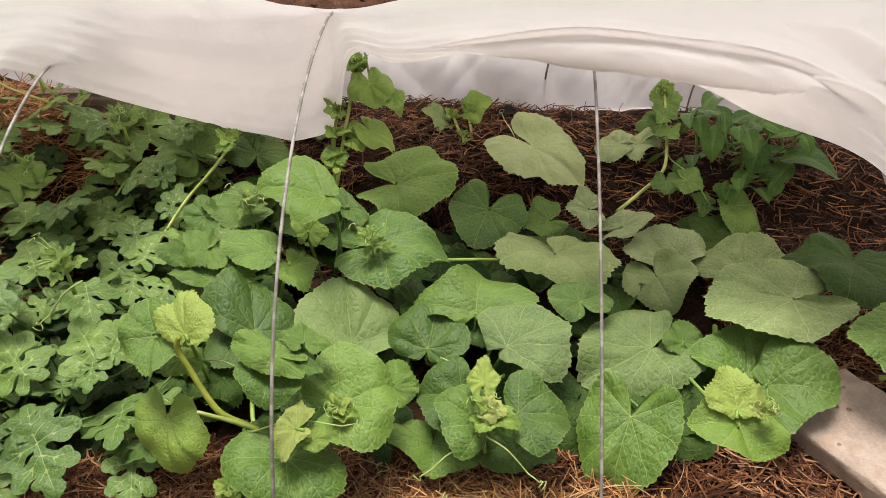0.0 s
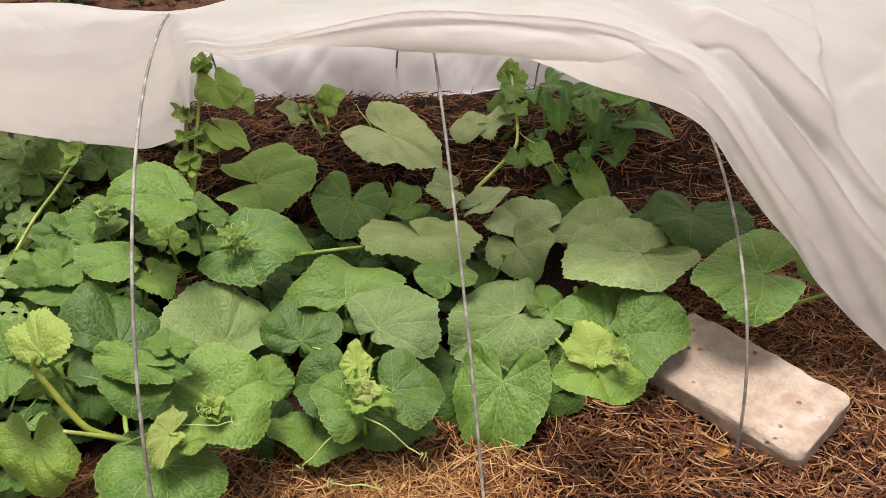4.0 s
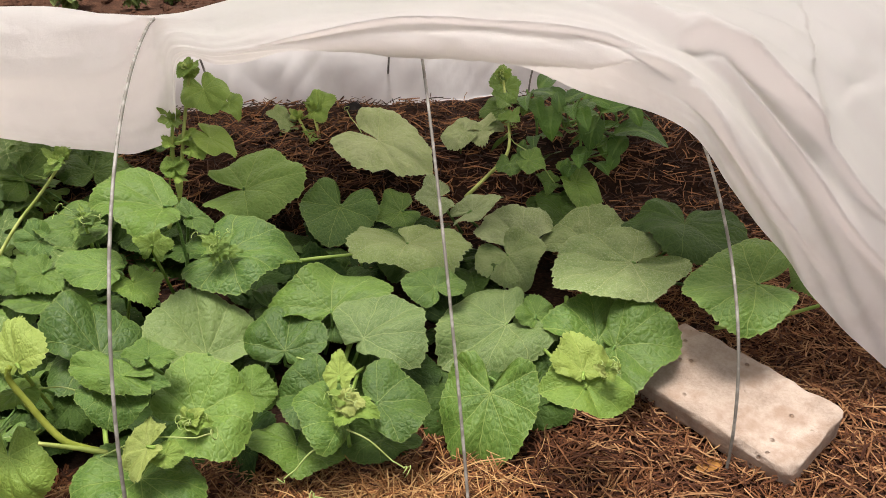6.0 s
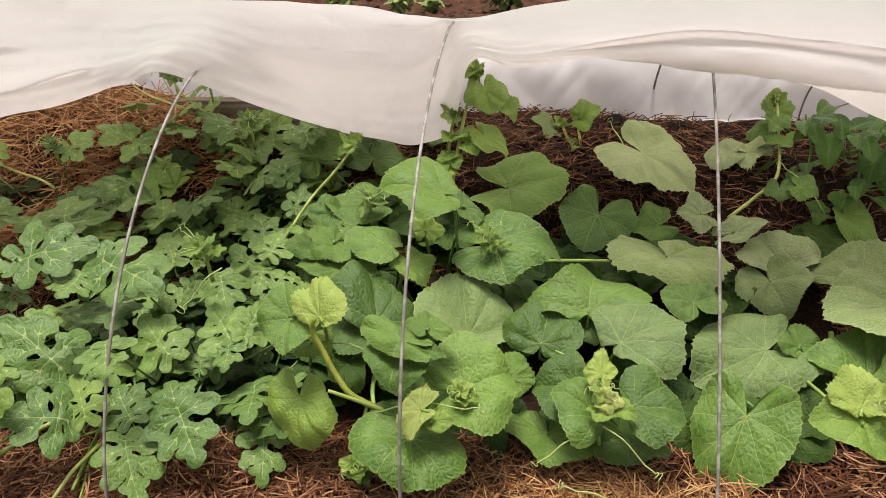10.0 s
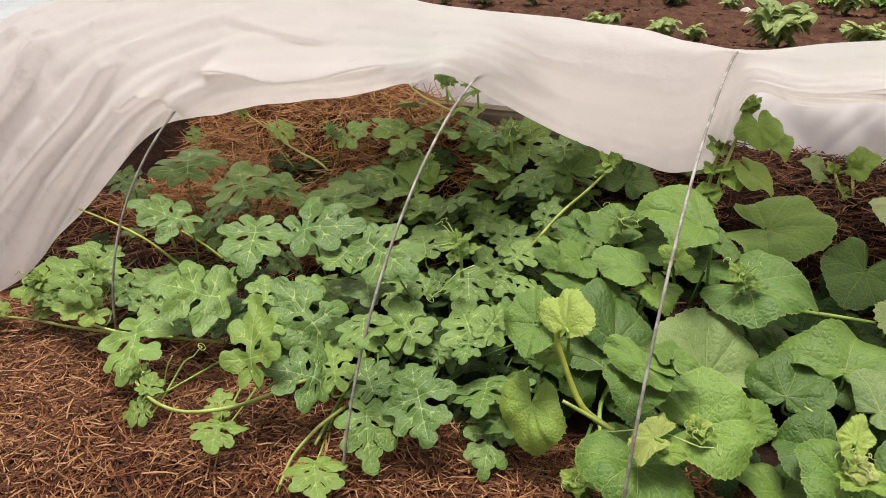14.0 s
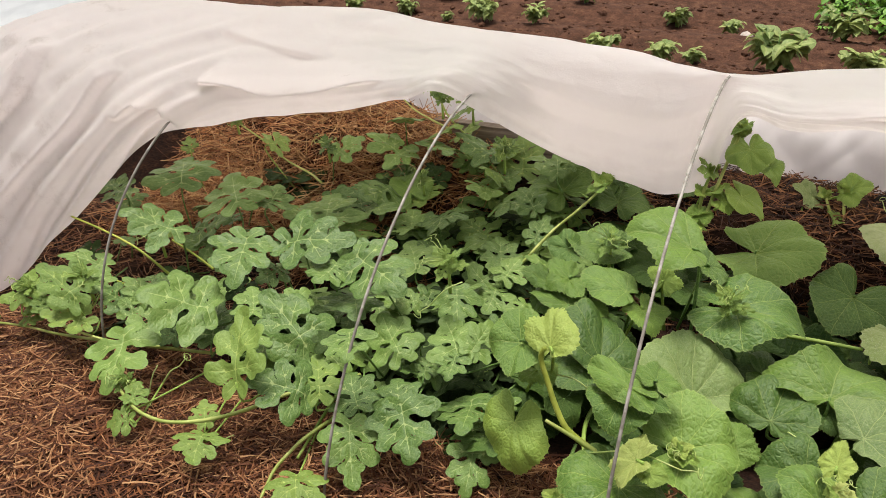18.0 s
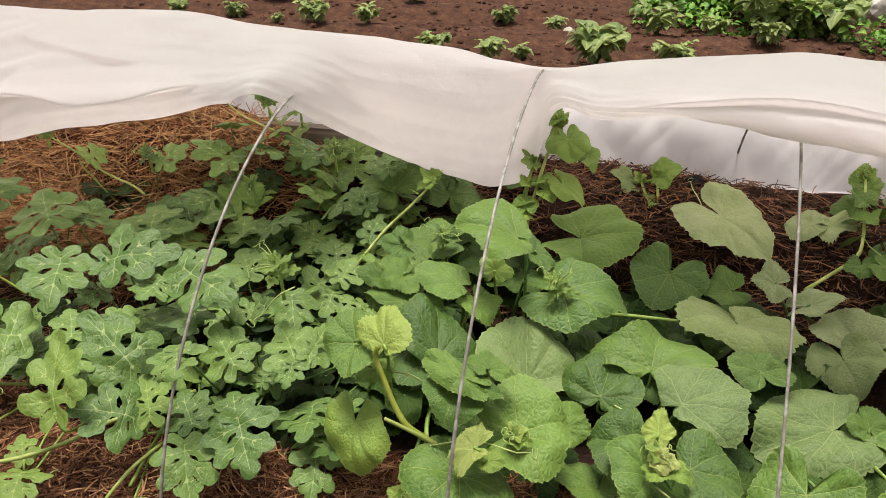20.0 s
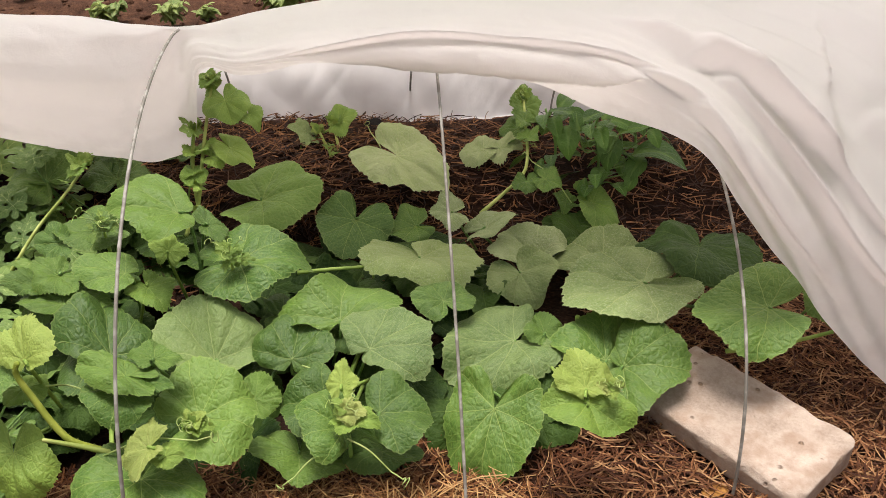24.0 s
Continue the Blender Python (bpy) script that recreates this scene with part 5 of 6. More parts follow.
back_low = lambda r, x, y: r.uniform(0.0, 0.07)
back_high = lambda r, x, y: r.uniform(0.05, 0.13)
low_melon = lambda r, x, y: r.uniform(0.005, 0.045)
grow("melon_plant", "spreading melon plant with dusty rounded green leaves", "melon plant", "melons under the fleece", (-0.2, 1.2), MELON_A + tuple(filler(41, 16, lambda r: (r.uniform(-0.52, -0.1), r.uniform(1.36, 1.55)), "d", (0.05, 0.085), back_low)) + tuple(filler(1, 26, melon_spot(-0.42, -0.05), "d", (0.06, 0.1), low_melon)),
     [(((-0.2, 1.2, 0.06), (-0.3, 1.0, 0.05), (-0.25, 0.8, 0.04)), 0.005)])
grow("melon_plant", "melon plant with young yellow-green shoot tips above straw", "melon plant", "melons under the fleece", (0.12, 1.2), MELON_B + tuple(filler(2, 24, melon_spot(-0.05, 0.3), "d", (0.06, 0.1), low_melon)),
     [(((0.12, 1.2, 0.06), (0.06, 1.0, 0.06), (0.06, 0.84, 0.06)), 0.005)])
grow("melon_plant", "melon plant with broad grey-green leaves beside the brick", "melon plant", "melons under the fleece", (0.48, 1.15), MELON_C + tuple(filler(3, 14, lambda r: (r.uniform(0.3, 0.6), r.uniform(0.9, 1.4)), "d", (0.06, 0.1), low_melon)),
     [(((0.48, 1.15, 0.05), (0.45, 1.04, 0.06), (0.43, 0.95, 0.06)), 0.005)])


def water_spot(a, b):
    return lambda r: (r.uniform(a, b), r.uniform(0.85, 1.5))


low_water = lambda r, x, y: r.uniform(0.01, 0.055)
mid_water = lambda r, x, y: r.uniform(0.06, 0.11)
under_water = lambda r, x, y: r.uniform(0.05, 0.10)
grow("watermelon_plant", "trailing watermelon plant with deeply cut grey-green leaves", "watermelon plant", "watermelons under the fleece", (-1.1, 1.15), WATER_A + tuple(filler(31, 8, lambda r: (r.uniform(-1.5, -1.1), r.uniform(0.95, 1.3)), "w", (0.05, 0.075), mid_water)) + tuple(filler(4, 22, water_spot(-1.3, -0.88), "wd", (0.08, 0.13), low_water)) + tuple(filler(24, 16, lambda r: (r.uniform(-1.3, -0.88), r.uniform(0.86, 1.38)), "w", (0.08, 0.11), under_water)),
     [(((-1.1, 1.15, 0.05), (-0.95, 1.0, 0.05), (-0.85, 0.9, 0.06)), 0.004)])
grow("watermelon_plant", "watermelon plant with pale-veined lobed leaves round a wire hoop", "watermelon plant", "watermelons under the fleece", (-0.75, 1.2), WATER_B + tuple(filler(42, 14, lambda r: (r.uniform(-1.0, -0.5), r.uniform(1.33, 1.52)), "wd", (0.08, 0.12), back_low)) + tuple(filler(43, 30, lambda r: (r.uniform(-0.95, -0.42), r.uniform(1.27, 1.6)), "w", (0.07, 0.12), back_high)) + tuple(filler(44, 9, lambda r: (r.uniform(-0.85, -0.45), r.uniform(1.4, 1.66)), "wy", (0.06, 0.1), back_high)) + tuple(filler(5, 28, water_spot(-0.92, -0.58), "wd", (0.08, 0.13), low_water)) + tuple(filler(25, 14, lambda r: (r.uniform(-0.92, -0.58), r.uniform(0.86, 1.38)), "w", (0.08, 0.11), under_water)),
     [(((-0.75, 1.2, 0.05), (-0.72, 0.9, 0.05), (-0.7, 0.72, 0.04)), 0.004)])
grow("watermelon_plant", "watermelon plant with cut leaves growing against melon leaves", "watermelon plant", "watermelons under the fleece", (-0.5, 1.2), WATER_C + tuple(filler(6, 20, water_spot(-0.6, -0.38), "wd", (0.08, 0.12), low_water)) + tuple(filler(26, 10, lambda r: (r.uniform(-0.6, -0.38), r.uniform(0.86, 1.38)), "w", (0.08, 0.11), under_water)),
     [(((-0.5, 1.2, 0.05), (-0.5, 1.0, 0.05), (-0.45, 0.82, 0.04)), 0.004)])


# ---- peppers at the back of the bed ----
def pepper(root, rows, label):
    plant = thing("pepper_plant", label, "pepper plant", (root[0], root[1], ground_height(*root)), "peppers")
    o = plant.matrix_basis.translation
    top = Vector((root[0] - 0.02, root[1] - 0.01, 0.30)) - o
    part("stem", tube("stem", [(0, 0, -0.01), (0.01, 0, top.z * 0.5), top], 0.004, 0.0022, 12, 6), STEM_DARK, plant)
    r = random.Random(3)
    for n, (x, y, z, size, rx, ry, rz, kind) in enumerate(rows):
        m = pose(x - o.x, y - o.y, z - o.z, rx, ry, rz) @ Matrix.Scale(size * 0.85, 4)
        part("leaf", oval_leaf_mesh(n + 300, 0.34, 14, 8), LEAF[kind], plant, "", m)
        part("petiole", tube("petiole", [(0.0, 0.0, max(0.02, m.translation.z * 0.7)), m.translation * 0.6 + Vector((0, 0, 0.03)), m.translation], 0.0018, 0.0013, 6, 5), STEM_DARK, plant)
    for n in range(20):
        a = r.uniform(0, 6.28)
        h = r.uniform(0.3, 1.0) * top.z
        m = pose(0.03 * math.cos(a), 0.03 * math.sin(a), h, r.uniform(-60, 25), r.uniform(-35, 35), math.degrees(a) - 90) @ Matrix.Scale(r.uniform(0.04, 0.085), 4)
        part("leaf", oval_leaf_mesh(n + 340, 0.27), LEAF["p"], plant, "", m)
    return plant


pepper((0.60, 1.50), PEPPER, "young pepper plant with dark glossy drooping leaves in straw mulch")
pepper((0.70, 1.56), (), "small bushy pepper plant with dark pointed leaves")
pepper((0.52, 1.56), (), "small bushy pepper plant with dark pointed leaves")


# ---- shoots, trailing vines and tendrils ----
def bristles(name, pts, r, n, long, seed):
    """Fine stiff hairs standing off a stem."""
    q = random.Random(seed)
    line = smooth_line(pts, 60)
    verts, faces = [], []
    for _ in range(n):
        i = q.randrange(60)
        p = Vector(line[i]).lerp(Vector(line[i + 1]), q.random())
        way = Vector((q.gauss(0, 1), q.gauss(0, 1), q.gauss(0, 1))).normalized()
        side = way.cross(Vector((q.random(), q.random(), 1))).normalized() * 0.00035
        o = len(verts)
        verts += [p + side, p - side, p + way.cross(side), p + way * (r + long * q.uniform(0.5, 1.1))]
        faces += [(o, o + 1, o + 3), (o + 1, o + 2, o + 3), (o + 2, o, o + 3)]
    return mesh_of(name, verts, faces, smooth=False)


def shoot(name, label, category, line, r, tip=0.0, leaves=(), group="vines", stem=STEM, hairs=0):
    ob = thing(name, label, category, line[0], group)
    o = ob.matrix_basis.translation
    pts = [Vector(q) - o for q in line]
    part("stem", tube("stem", pts, r, r * 0.7, 26, 8), stem, ob)
    if hairs:
        part("hairs", bristles("hairs", pts, r, hairs, 0.0028, hairs + len(line)), STEM_PALE, ob)
    if tip:
        q = random.Random(len(line) * 17 + int(1000 * line[0][0]))
        way = (pts[-1] - pts[-2]).normalized()
        for n in range(7):
            a = Vector((q.uniform(-1, 1), q.uniform(-1, 1), q.uniform(0.1, 1))).normalized()
            m = (way * 0.7 + a).to_track_quat("Y", "Z").to_matrix().to_4x4()
            m = Matrix.Translation(pts[-1] + a * tip * 0.15) @ m @ Matrix.Scale(tip * q.uniform(0.5, 1.0), 4)
            part("bud_leaf", young_leaf_mesh(n + 900 + int(100 * abs(line[0][0])), 0.3, 64), LEAF["y" if n % 2 else "y2"], ob, "", m)
    for n, (at, size, turn, kind) in enumerate(leaves):
        k = min(int(at * (len(pts) - 1)), len(pts) - 2)
        f = at * (len(pts) - 1) - k
        p = pts[k].lerp(pts[k + 1], f)
        m = Matrix.Translation(p) @ pose(0, 0, 0.012, 25, 10 * (n % 3 - 1), turn) @ Matrix.Scale(size, 4)
        me = watermelon_leaf_mesh(n + 700 + int(50 * abs(line[0][0])), kind) if kind[0] == "w" else young_leaf_mesh(n + 700 + int(70 * abs(line[0][0])), 0.15, 96)
        part("leaf", me, LEAF[kind], ob, "", m)
    return ob


melon_shoot = ("melon_shoot", "upright hairy melon shoot with fresh light green leaves", "melon shoot")
shoot(*melon_shoot, SHOOT_TALL, 0.0042, 0.022, ((0.45, 0.022, 100, "y2"), (0.62, 0.024, -80, "y2"), (0.25, 0.026, 160, "y2")), stem=STEM_VINE, hairs=180)
shoot(*melon_shoot, SHOOT_TALL_B, 0.0042, 0.014, ((0.3, 0.022, -120, "y2"), (0.55, 0.02, 60, "y2")), stem=STEM_VINE, hairs=180)
shoot(*melon_shoot, SHOOT_MID, 0.004, 0.02, ((0.5, 0.022, 90, "y2"),), stem=STEM_VINE, hairs=180)
shoot(*melon_shoot, SHOOT_MID_B, 0.004, 0.02, (), stem=STEM_VINE, hairs=120)
shoot(*melon_shoot, SHOOT_BACK, 0.004, 0.02, ((0.8, 0.03, 60, "m"), (0.68, 0.028, -70, "m")), stem=STEM_VINE, hairs=180)
shoot("melon_shoot", "thick hairy yellow-green melon shoot arching over darker leaves", "melon shoot", SHOOT_YELLOW, 0.0050, 0.0, stem=STEM_YELLOW, hairs=420)
shoot("melon_shoot", "leaning melon shoot with fuzzy tip and small buds", "melon shoot", SHOOT_LEFT, 0.0032, 0.017, ((0.72, 0.026, -50, "y2"), (0.86, 0.022, 80, "y"), (0.62, 0.02, 120, "wy")), stem=STEM_VINE, hairs=180)
water_vine = ("watermelon_vine", "trailing watermelon vine with hairy tip on straw mulch", "watermelon vine")
shoot(*water_vine, WVINE_BACK, 0.003, 0.0, ((0.45, 0.05, -60, "w"), (0.7, 0.04, 80, "wy")), stem=STEM_VINE)
shoot(*water_vine, WVINE_BACK_B, 0.0026, 0.012, (), stem=STEM_VINE)
shoot(*water_vine, WVINE_HEAP, 0.0028, 0.0, ((0.97, 0.035, 60, "wy"),), stem=STEM_VINE)
shoot(*water_vine, WVINE_FRONT, 0.0038, 0.016, (), stem=STEM_VINE, hairs=200)
shoot(*water_vine, WVINE_LOW, 0.0035, 0.0, (), stem=STEM_VINE)
shoot(*water_vine, WVINE_SIDE, 0.0034, 0.0, ((0.75, 0.05, 30, "wy"), (0.9, 0.05, 100, "wy")), stem=STEM_VINE)
shoot(*water_vine, WVINE_SIDE_B, 0.003, 0.0, ((0.97, 0.04, 60, "wy"),), stem=STEM_VINE)
for line in (WSTEM_A, WSTEM_B, WSTEM_C):
    shoot("watermelon_vine", "yellow-green watermelon vine running between cut leaves", "watermelon vine", line, 0.0028, stem=STEM_YELLOW)
shoot("melon_vine", "pale green melon vine running between leaf stalks", "melon vine", STEM_DARK_A, 0.004)
shoot("melon_vine", "green melon vine running under the fleece edge", "melon vine", STEM_RIGHT, 0.004)
shoot("melon_vine", "light green melon vine joining the arching shoot", "melon vine", STEM_FRONT, 0.0038, stem=STEM_VINE)

for n, (a, b) in enumerate((TENDRIL_0, TENDRIL_1, TENDRIL_2, TENDRIL_3, TENDRIL_4, TENDRIL_5, TENDRIL_6, TENDRIL_7, TENDRIL_8, TENDRIL_9, TENDRIL_10, TENDRIL_11, TENDRIL_12, TENDRIL_13, TENDRIL_14, TENDRIL_15, TENDRIL_16, TENDRIL_17)):
    a, b = Vector(a), Vector(b)
    floor = lambda q: Vector((q.x, q.y, max(q.z, ground_height(q.x, q.y) + 0.006)))
    a, b = floor(a), floor(b)
    way = b - a
    mid = a.lerp(b, 0.5) + Vector((0, 0, 0.12 * way.length))
    curl = coil(b, way, 0.04, 1.1 + 0.5 * (n % 3), 0.008, n)
    v, f = tube_data(smooth_line([Vector((0, 0, 0)), mid - a, way], 10)[:-1] + [q - a for q in curl], 0.0013, 0.0007, 5)
    t = new("tendril", mesh_of("tendril", v, f))
    t.matrix_basis = Matrix.Translation(a)
    t.data.materials.append(STEM_PALE)
    tagged(t, "thin pale curling tendril among the leaves", "tendril", "tendrils")


def tip_cluster(at, size, seed, kinds, label, category):
    """A crumpled growing tip: small leaves folded round a bud, with fine curls."""
    ob = thing("growing_tip", label, category, at, "growing tips")
    q = random.Random(seed)
    face = Vector((0.05, -0.5, 0.86))
    fine = kinds[0][0] == "w"
    for n in range(11 if fine else 7):
        a = 2.4 * n + q.uniform(-0.4, 0.4)
        rise = 0.05 + (0.05 if fine else 0.07) * n
        out = Vector((math.cos(a), math.sin(a) * 0.86, math.sin(a) * 0.5)) * (1 - 0.5 * rise) + face * rise
        out.normalize()
        normal = face + Vector((q.uniform(-1, 1), q.uniform(-1, 1), q.uniform(-1, 1))) * 0.5
        right = out.cross(normal).normalized()
        normal = right.cross(out)
        s = size * (0.85 - 0.05 * n if fine else 1.0 - 0.1 * n) * q.uniform(0.75, 1.1)
        m = Matrix((right, out, normal)).transposed().to_4x4()
        m = Matrix.Translation(out * size * 0.12 + face * size * 0.05 * n) @ m @ Matrix.Diagonal((s * 0.8, s, s, 1))
        kind = kinds[n % len(kinds)]
        me = watermelon_leaf_mesh(seed + n, kind) if kind[0] == "w" else young_leaf_mesh(seed * 20 + n, 0.02 + 0.02 * n, 96)
        part("bud_leaf", me, LEAF[kind], ob, "", m)
    part("bud_stem", tube("bud_stem", [(0, 0.01, -size * 1.2), (0, 0.005, -size * 0.4), (0, 0, size * 0.3)], 0.0035, 0.002, 8, 7), STEM, ob)
    for n in range(4):
        way = Vector((q.uniform(-1, 1), q.uniform(-1, 0.2), q.uniform(-0.2, 0.8)))
        v, f = tube_data(coil((0, 0, size * 0.2), way, size * 1.6, 1.3, 0.005, seed + n), 0.0010, 0.0006, 5)
        part("curl", mesh_of("curl", v, f), STEM_PALE, ob)


melon_tip = ("crumpled yellow-green melon growing tip with pale curls", "growing tip")
tip_cluster((0.059, 0.825, 0.16), 0.026, 1, ("v", "y", "v"), *melon_tip)
tip_cluster((0.403, 0.758, 0.214), 0.016, 2, ("y", "v", "y"), *melon_tip)
tip_cluster((-0.14, 0.81, 0.172), 0.022, 3, ("y2", "y"), *melon_tip)
tip_cluster((-0.295, 0.785, 0.045), 0.024, 5, ("y2", "y"), *melon_tip)
tip_cluster((-0.161, 1.49, 0.412), 0.013, 4, ("y2", "m"), *melon_tip)
tip_cluster((0.484, 1.698, 0.28), 0.018, 19, ("m", "y2"), *melon_tip)
water_tip = ("fine-cut light green watermelon growing tip with pale curls", "growing tip")
tip_cluster((-0.573, 1.03, 0.258), 0.05, 6, ("wy",), *water_tip)
tip_cluster((-0.118, 1.15, 0.222), 0.046, 7, ("wy",), *water_tip)
tip_cluster((-0.345, 1.268, 0.232), 0.045, 9, ("wy", "w"), *water_tip)
tip_cluster((-1.06, 0.74, 0.07), 0.03, 10, ("wy",), *water_tip)
tip_cluster((-1.29, 0.90, 0.14), 0.045, 11, ("wy",), *water_tip)
tip_cluster((-0.852, 1.645, 0.345), 0.045, 12, ("wy", "w"), *water_tip)
tip_cluster((-0.775, 1.652, 0.336), 0.045, 13, ("wy", "w"), *water_tip)
tip_cluster((-1.40, 0.86, 0.11), 0.045, 14, ("wy",), *water_tip)
tip_cluster((-1.24, 1.06, 0.17), 0.045, 15, ("wy", "w"), *water_tip)
tip_cluster((-1.063, 1.455, 0.257), 0.035, 16, ("w",), *water_tip)
tip_cluster((-0.815, 1.45, 0.215), 0.035, 17, ("wy",), *water_tip)
tip_cluster((-1.33, 1.47, 0.28), 0.03, 18, ("wy", "w"), *water_tip)
tip_cluster((-0.66, 1.56, 0.27), 0.05, 20, ("wy", "w"), *water_tip)


# ---- straw ----
def straw(name, label, seed, n, spot, length, width, material, lift, tilt):
    """Loose stalks, each a bent three-sided rod."""
    r = random.Random(seed)
    verts, faces = [], []
    made = 0
    while made < n:
        x, y = spot(r)
        made += 1
        lay = noise.noise((x * 5, y * 5, seed)) * 2.6 + r.gauss(0, 1.1)
        ln = r.uniform(*length) * (1.6 if r.random() < 0.08 else 1)
        w = r.uniform(*width)
        dx, dy = math.cos(lay) * ln / 3, math.sin(lay) * ln / 3
        up = r.gauss(0, tilt) * ln / 3
        bow = r.uniform(-0.12, 0.12) * ln
        z0 = r.uniform(0.0, lift)
        o = len(verts)
        for k in range(4):
            s = k - 1.5
            b = bow * (1 - (s / 1.5) ** 2)
            px, py = x + dx * s - dy / (ln / 3) * b, y + dy * s + dx / (ln / 3) * b
            pz = max(ground_height(px, py) + 0.001, ground_height(x, y) + z0 + up * s)
            nx, ny = -dy / (ln / 3) * w, dx / (ln / 3) * w
            verts += [(px + nx, py + ny, pz), (px - nx, py - ny, pz), (px, py, pz + w * 1.3)]
        for k in range(3):
            q = o + 3 * k
            faces += [(q, q + 1, q + 4, q + 3), (q + 1, q + 2, q + 5, q + 4), (q + 2, q, q + 3, q + 5)]
    ob = new(name, mesh_of(name, verts, faces, smooth=False))
    ob.data.materials.append(material)
    return tagged(ob, label, "straw", kind="stuff")


def patchy(x0, x1, y0, y1, seed, bare):
    def spot(r):
        while True:
            x, y = r.uniform(x0, x1), r.uniform(y0, y1)
            if r.random() < (0.55 if x > 0.25 else 1.0) and noise.noise((x * 4, y * 4, seed)) + 0.5 * noise.noise((x * 11, y * 11, seed)) > bare + r.gauss(0, 0.18):
                return x, y
    return spot


straw("straw_mulch", "dry tan straw scattered over dark mulch in front of the plants", 11, 30000, patchy(-1.75, 1.15, 0.42, 0.90, 2, -0.35), (0.012, 0.055), (0.0005, 0.0014), STRAW, 0.018, 0.2)
straw("damp_straw_mulch", "dark damp straw matted into the bed", 12, 26000, patchy(-1.75, 1.15, 0.42, 0.93, 5, -0.6), (0.010, 0.04), (0.0006, 0.0019), STRAW_DARK, 0.006, 0.06)
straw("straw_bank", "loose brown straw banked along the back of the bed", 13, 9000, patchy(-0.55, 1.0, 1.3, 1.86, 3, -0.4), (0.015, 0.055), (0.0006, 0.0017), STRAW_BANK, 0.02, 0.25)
straw("straw_heap", "heap of reddish dry straw behind the watermelon plants", 14, 8500, patchy(-1.6, -0.68, 1.22, 1.8, 4, -0.6), (0.02, 0.085), (0.0005, 0.0013), STRAW_RED, 0.035, 0.34)
straw("straw_heap_top", "pale loose straw lying on the heap behind watermelon plants", 17, 3200, patchy(-1.55, -0.86, 1.3, 1.76, 8, -0.15), (0.03, 0.11), (0.0006, 0.0014), STRAW_PALE, 0.055, 0.4)
straw("side_straw", "matted brown straw beside the brick under the fleece", 18, 7000, lambda r: (r.uniform(0.5, 1.15), r.uniform(0.86, 1.3)), (0.012, 0.05), (0.0005, 0.0013), STRAW, 0.016, 0.2)
straw("straw_bed", "dry straw between the watermelon stems", 16, 3000, patchy(-1.75, -1.0, 0.85, 1.35, 6, -0.6), (0.02, 0.06), (0.0005, 0.0013), STRAW, 0.012, 0.15)
straw("straw_tuft", "bright yellow straw tuft below the melon leaves", 15, 2200, lambda r: (r.gauss(0.06, 0.13), r.gauss(0.755, 0.045)), (0.02, 0.08), (0.0004, 0.001), STRAW_PALE, 0.022, 0.22)


# ---- small things in the bed ----
def chunk(name, label, category, at, size, material, seed, turn=0):
    bm = bmesh.new()
    bmesh.ops.create_icosphere(bm, subdivisions=3, radius=1.0)
    for v in bm.verts:
        v.co = v.co * (1 + 0.28 * noise.noise(v.co * 1.3 + Vector((seed, 0, 0))) + 0.1 * noise.noise(v.co * 4))
        v.co = Vector((v.co.x * size[0], v.co.y * size[1], v.co.z * size[2]))
    me = bpy.data.meshes.new(name)
    bm.to_mesh(me)
    bm.free()
    me.materials.append(material)
    ob = new(name, me)
    ob.matrix_basis = pose(*at, 0, 0, turn)
    return tagged(ob, label, category)


def board(at, size, turn, label):
    bm = bmesh.new()
    bmesh.ops.create_cube(bm, size=1.0)
    bmesh.ops.scale(bm, vec=size, verts=bm.verts)
    bmesh.ops.subdivide_edges(bm, edges=bm.edges[:], cuts=4, use_grid_fill=True)
    for v in bm.verts:
        v.co += Vector((0, 1, 1)) * 0.004 * noise.noise(v.co * 9)
    me = bpy.data.meshes.new("board")
    bm.to_mesh(me)
    bm.free()
    me.materials.append(WOOD)
    ob = new("board", me)
    ob.matrix_basis = pose(*at, *turn)
    return tagged(ob, label, "board")


board((-0.70, 1.75, 0.225), (0.42, 0.03, 0.07), (0, 0, 4), "weathered grey wooden board edging the back of the bed")
chunk("pebble", "pale pebble lying on dark soil", "stone", (PEBBLE[0], PEBBLE[1], PEBBLE[2] + 0.02), (0.035, 0.025, 0.03), STONE, 4)
chunk("stone_block", "pale stone block among garden weeds", "stone", (1.46, 5.4, 0.0), (0.16, 0.09, 0.1), STONE, 9)
chunk("wood_chip", "flat brown wood chip lying on straw near the brick", "wood", (0.584, 0.761, ground_height(0.584, 0.761) + 0.006), (0.022, 0.014, 0.004), DEAD, 6, 25)
chunk("rag", "crumpled black rag at the foot of the rear fleece", "rag", (0.15, 1.80, ground_height(0.15, 1.80) + 0.012), (0.022, 0.012, 0.018), CHAR, 11)
chunk("dead_leaf", "curled brown dead leaf between stems", "leaf", (-0.48, 0.93, 0.04), (0.018, 0.012, 0.014), DEAD, 2)


def flower(at):
    ob = thing("melon_flower", "yellow melon flower hidden among the leaves", "flower", at)
    me = oval_leaf_mesh(55, 0.36, 6, 4)
    for k in range(5):
        part("petal", me, PETAL, ob, "", pose(0, 0, 0, 35, 0, 72 * k) @ Matrix.Scale(0.02, 4))
    part("calyx", tube("calyx", [(0, 0, -0.02), (0, 0, 0.002)], 0.002, 0.004, 4, 6), STEM, ob)


flower((0.115, 1.22, 0.14))


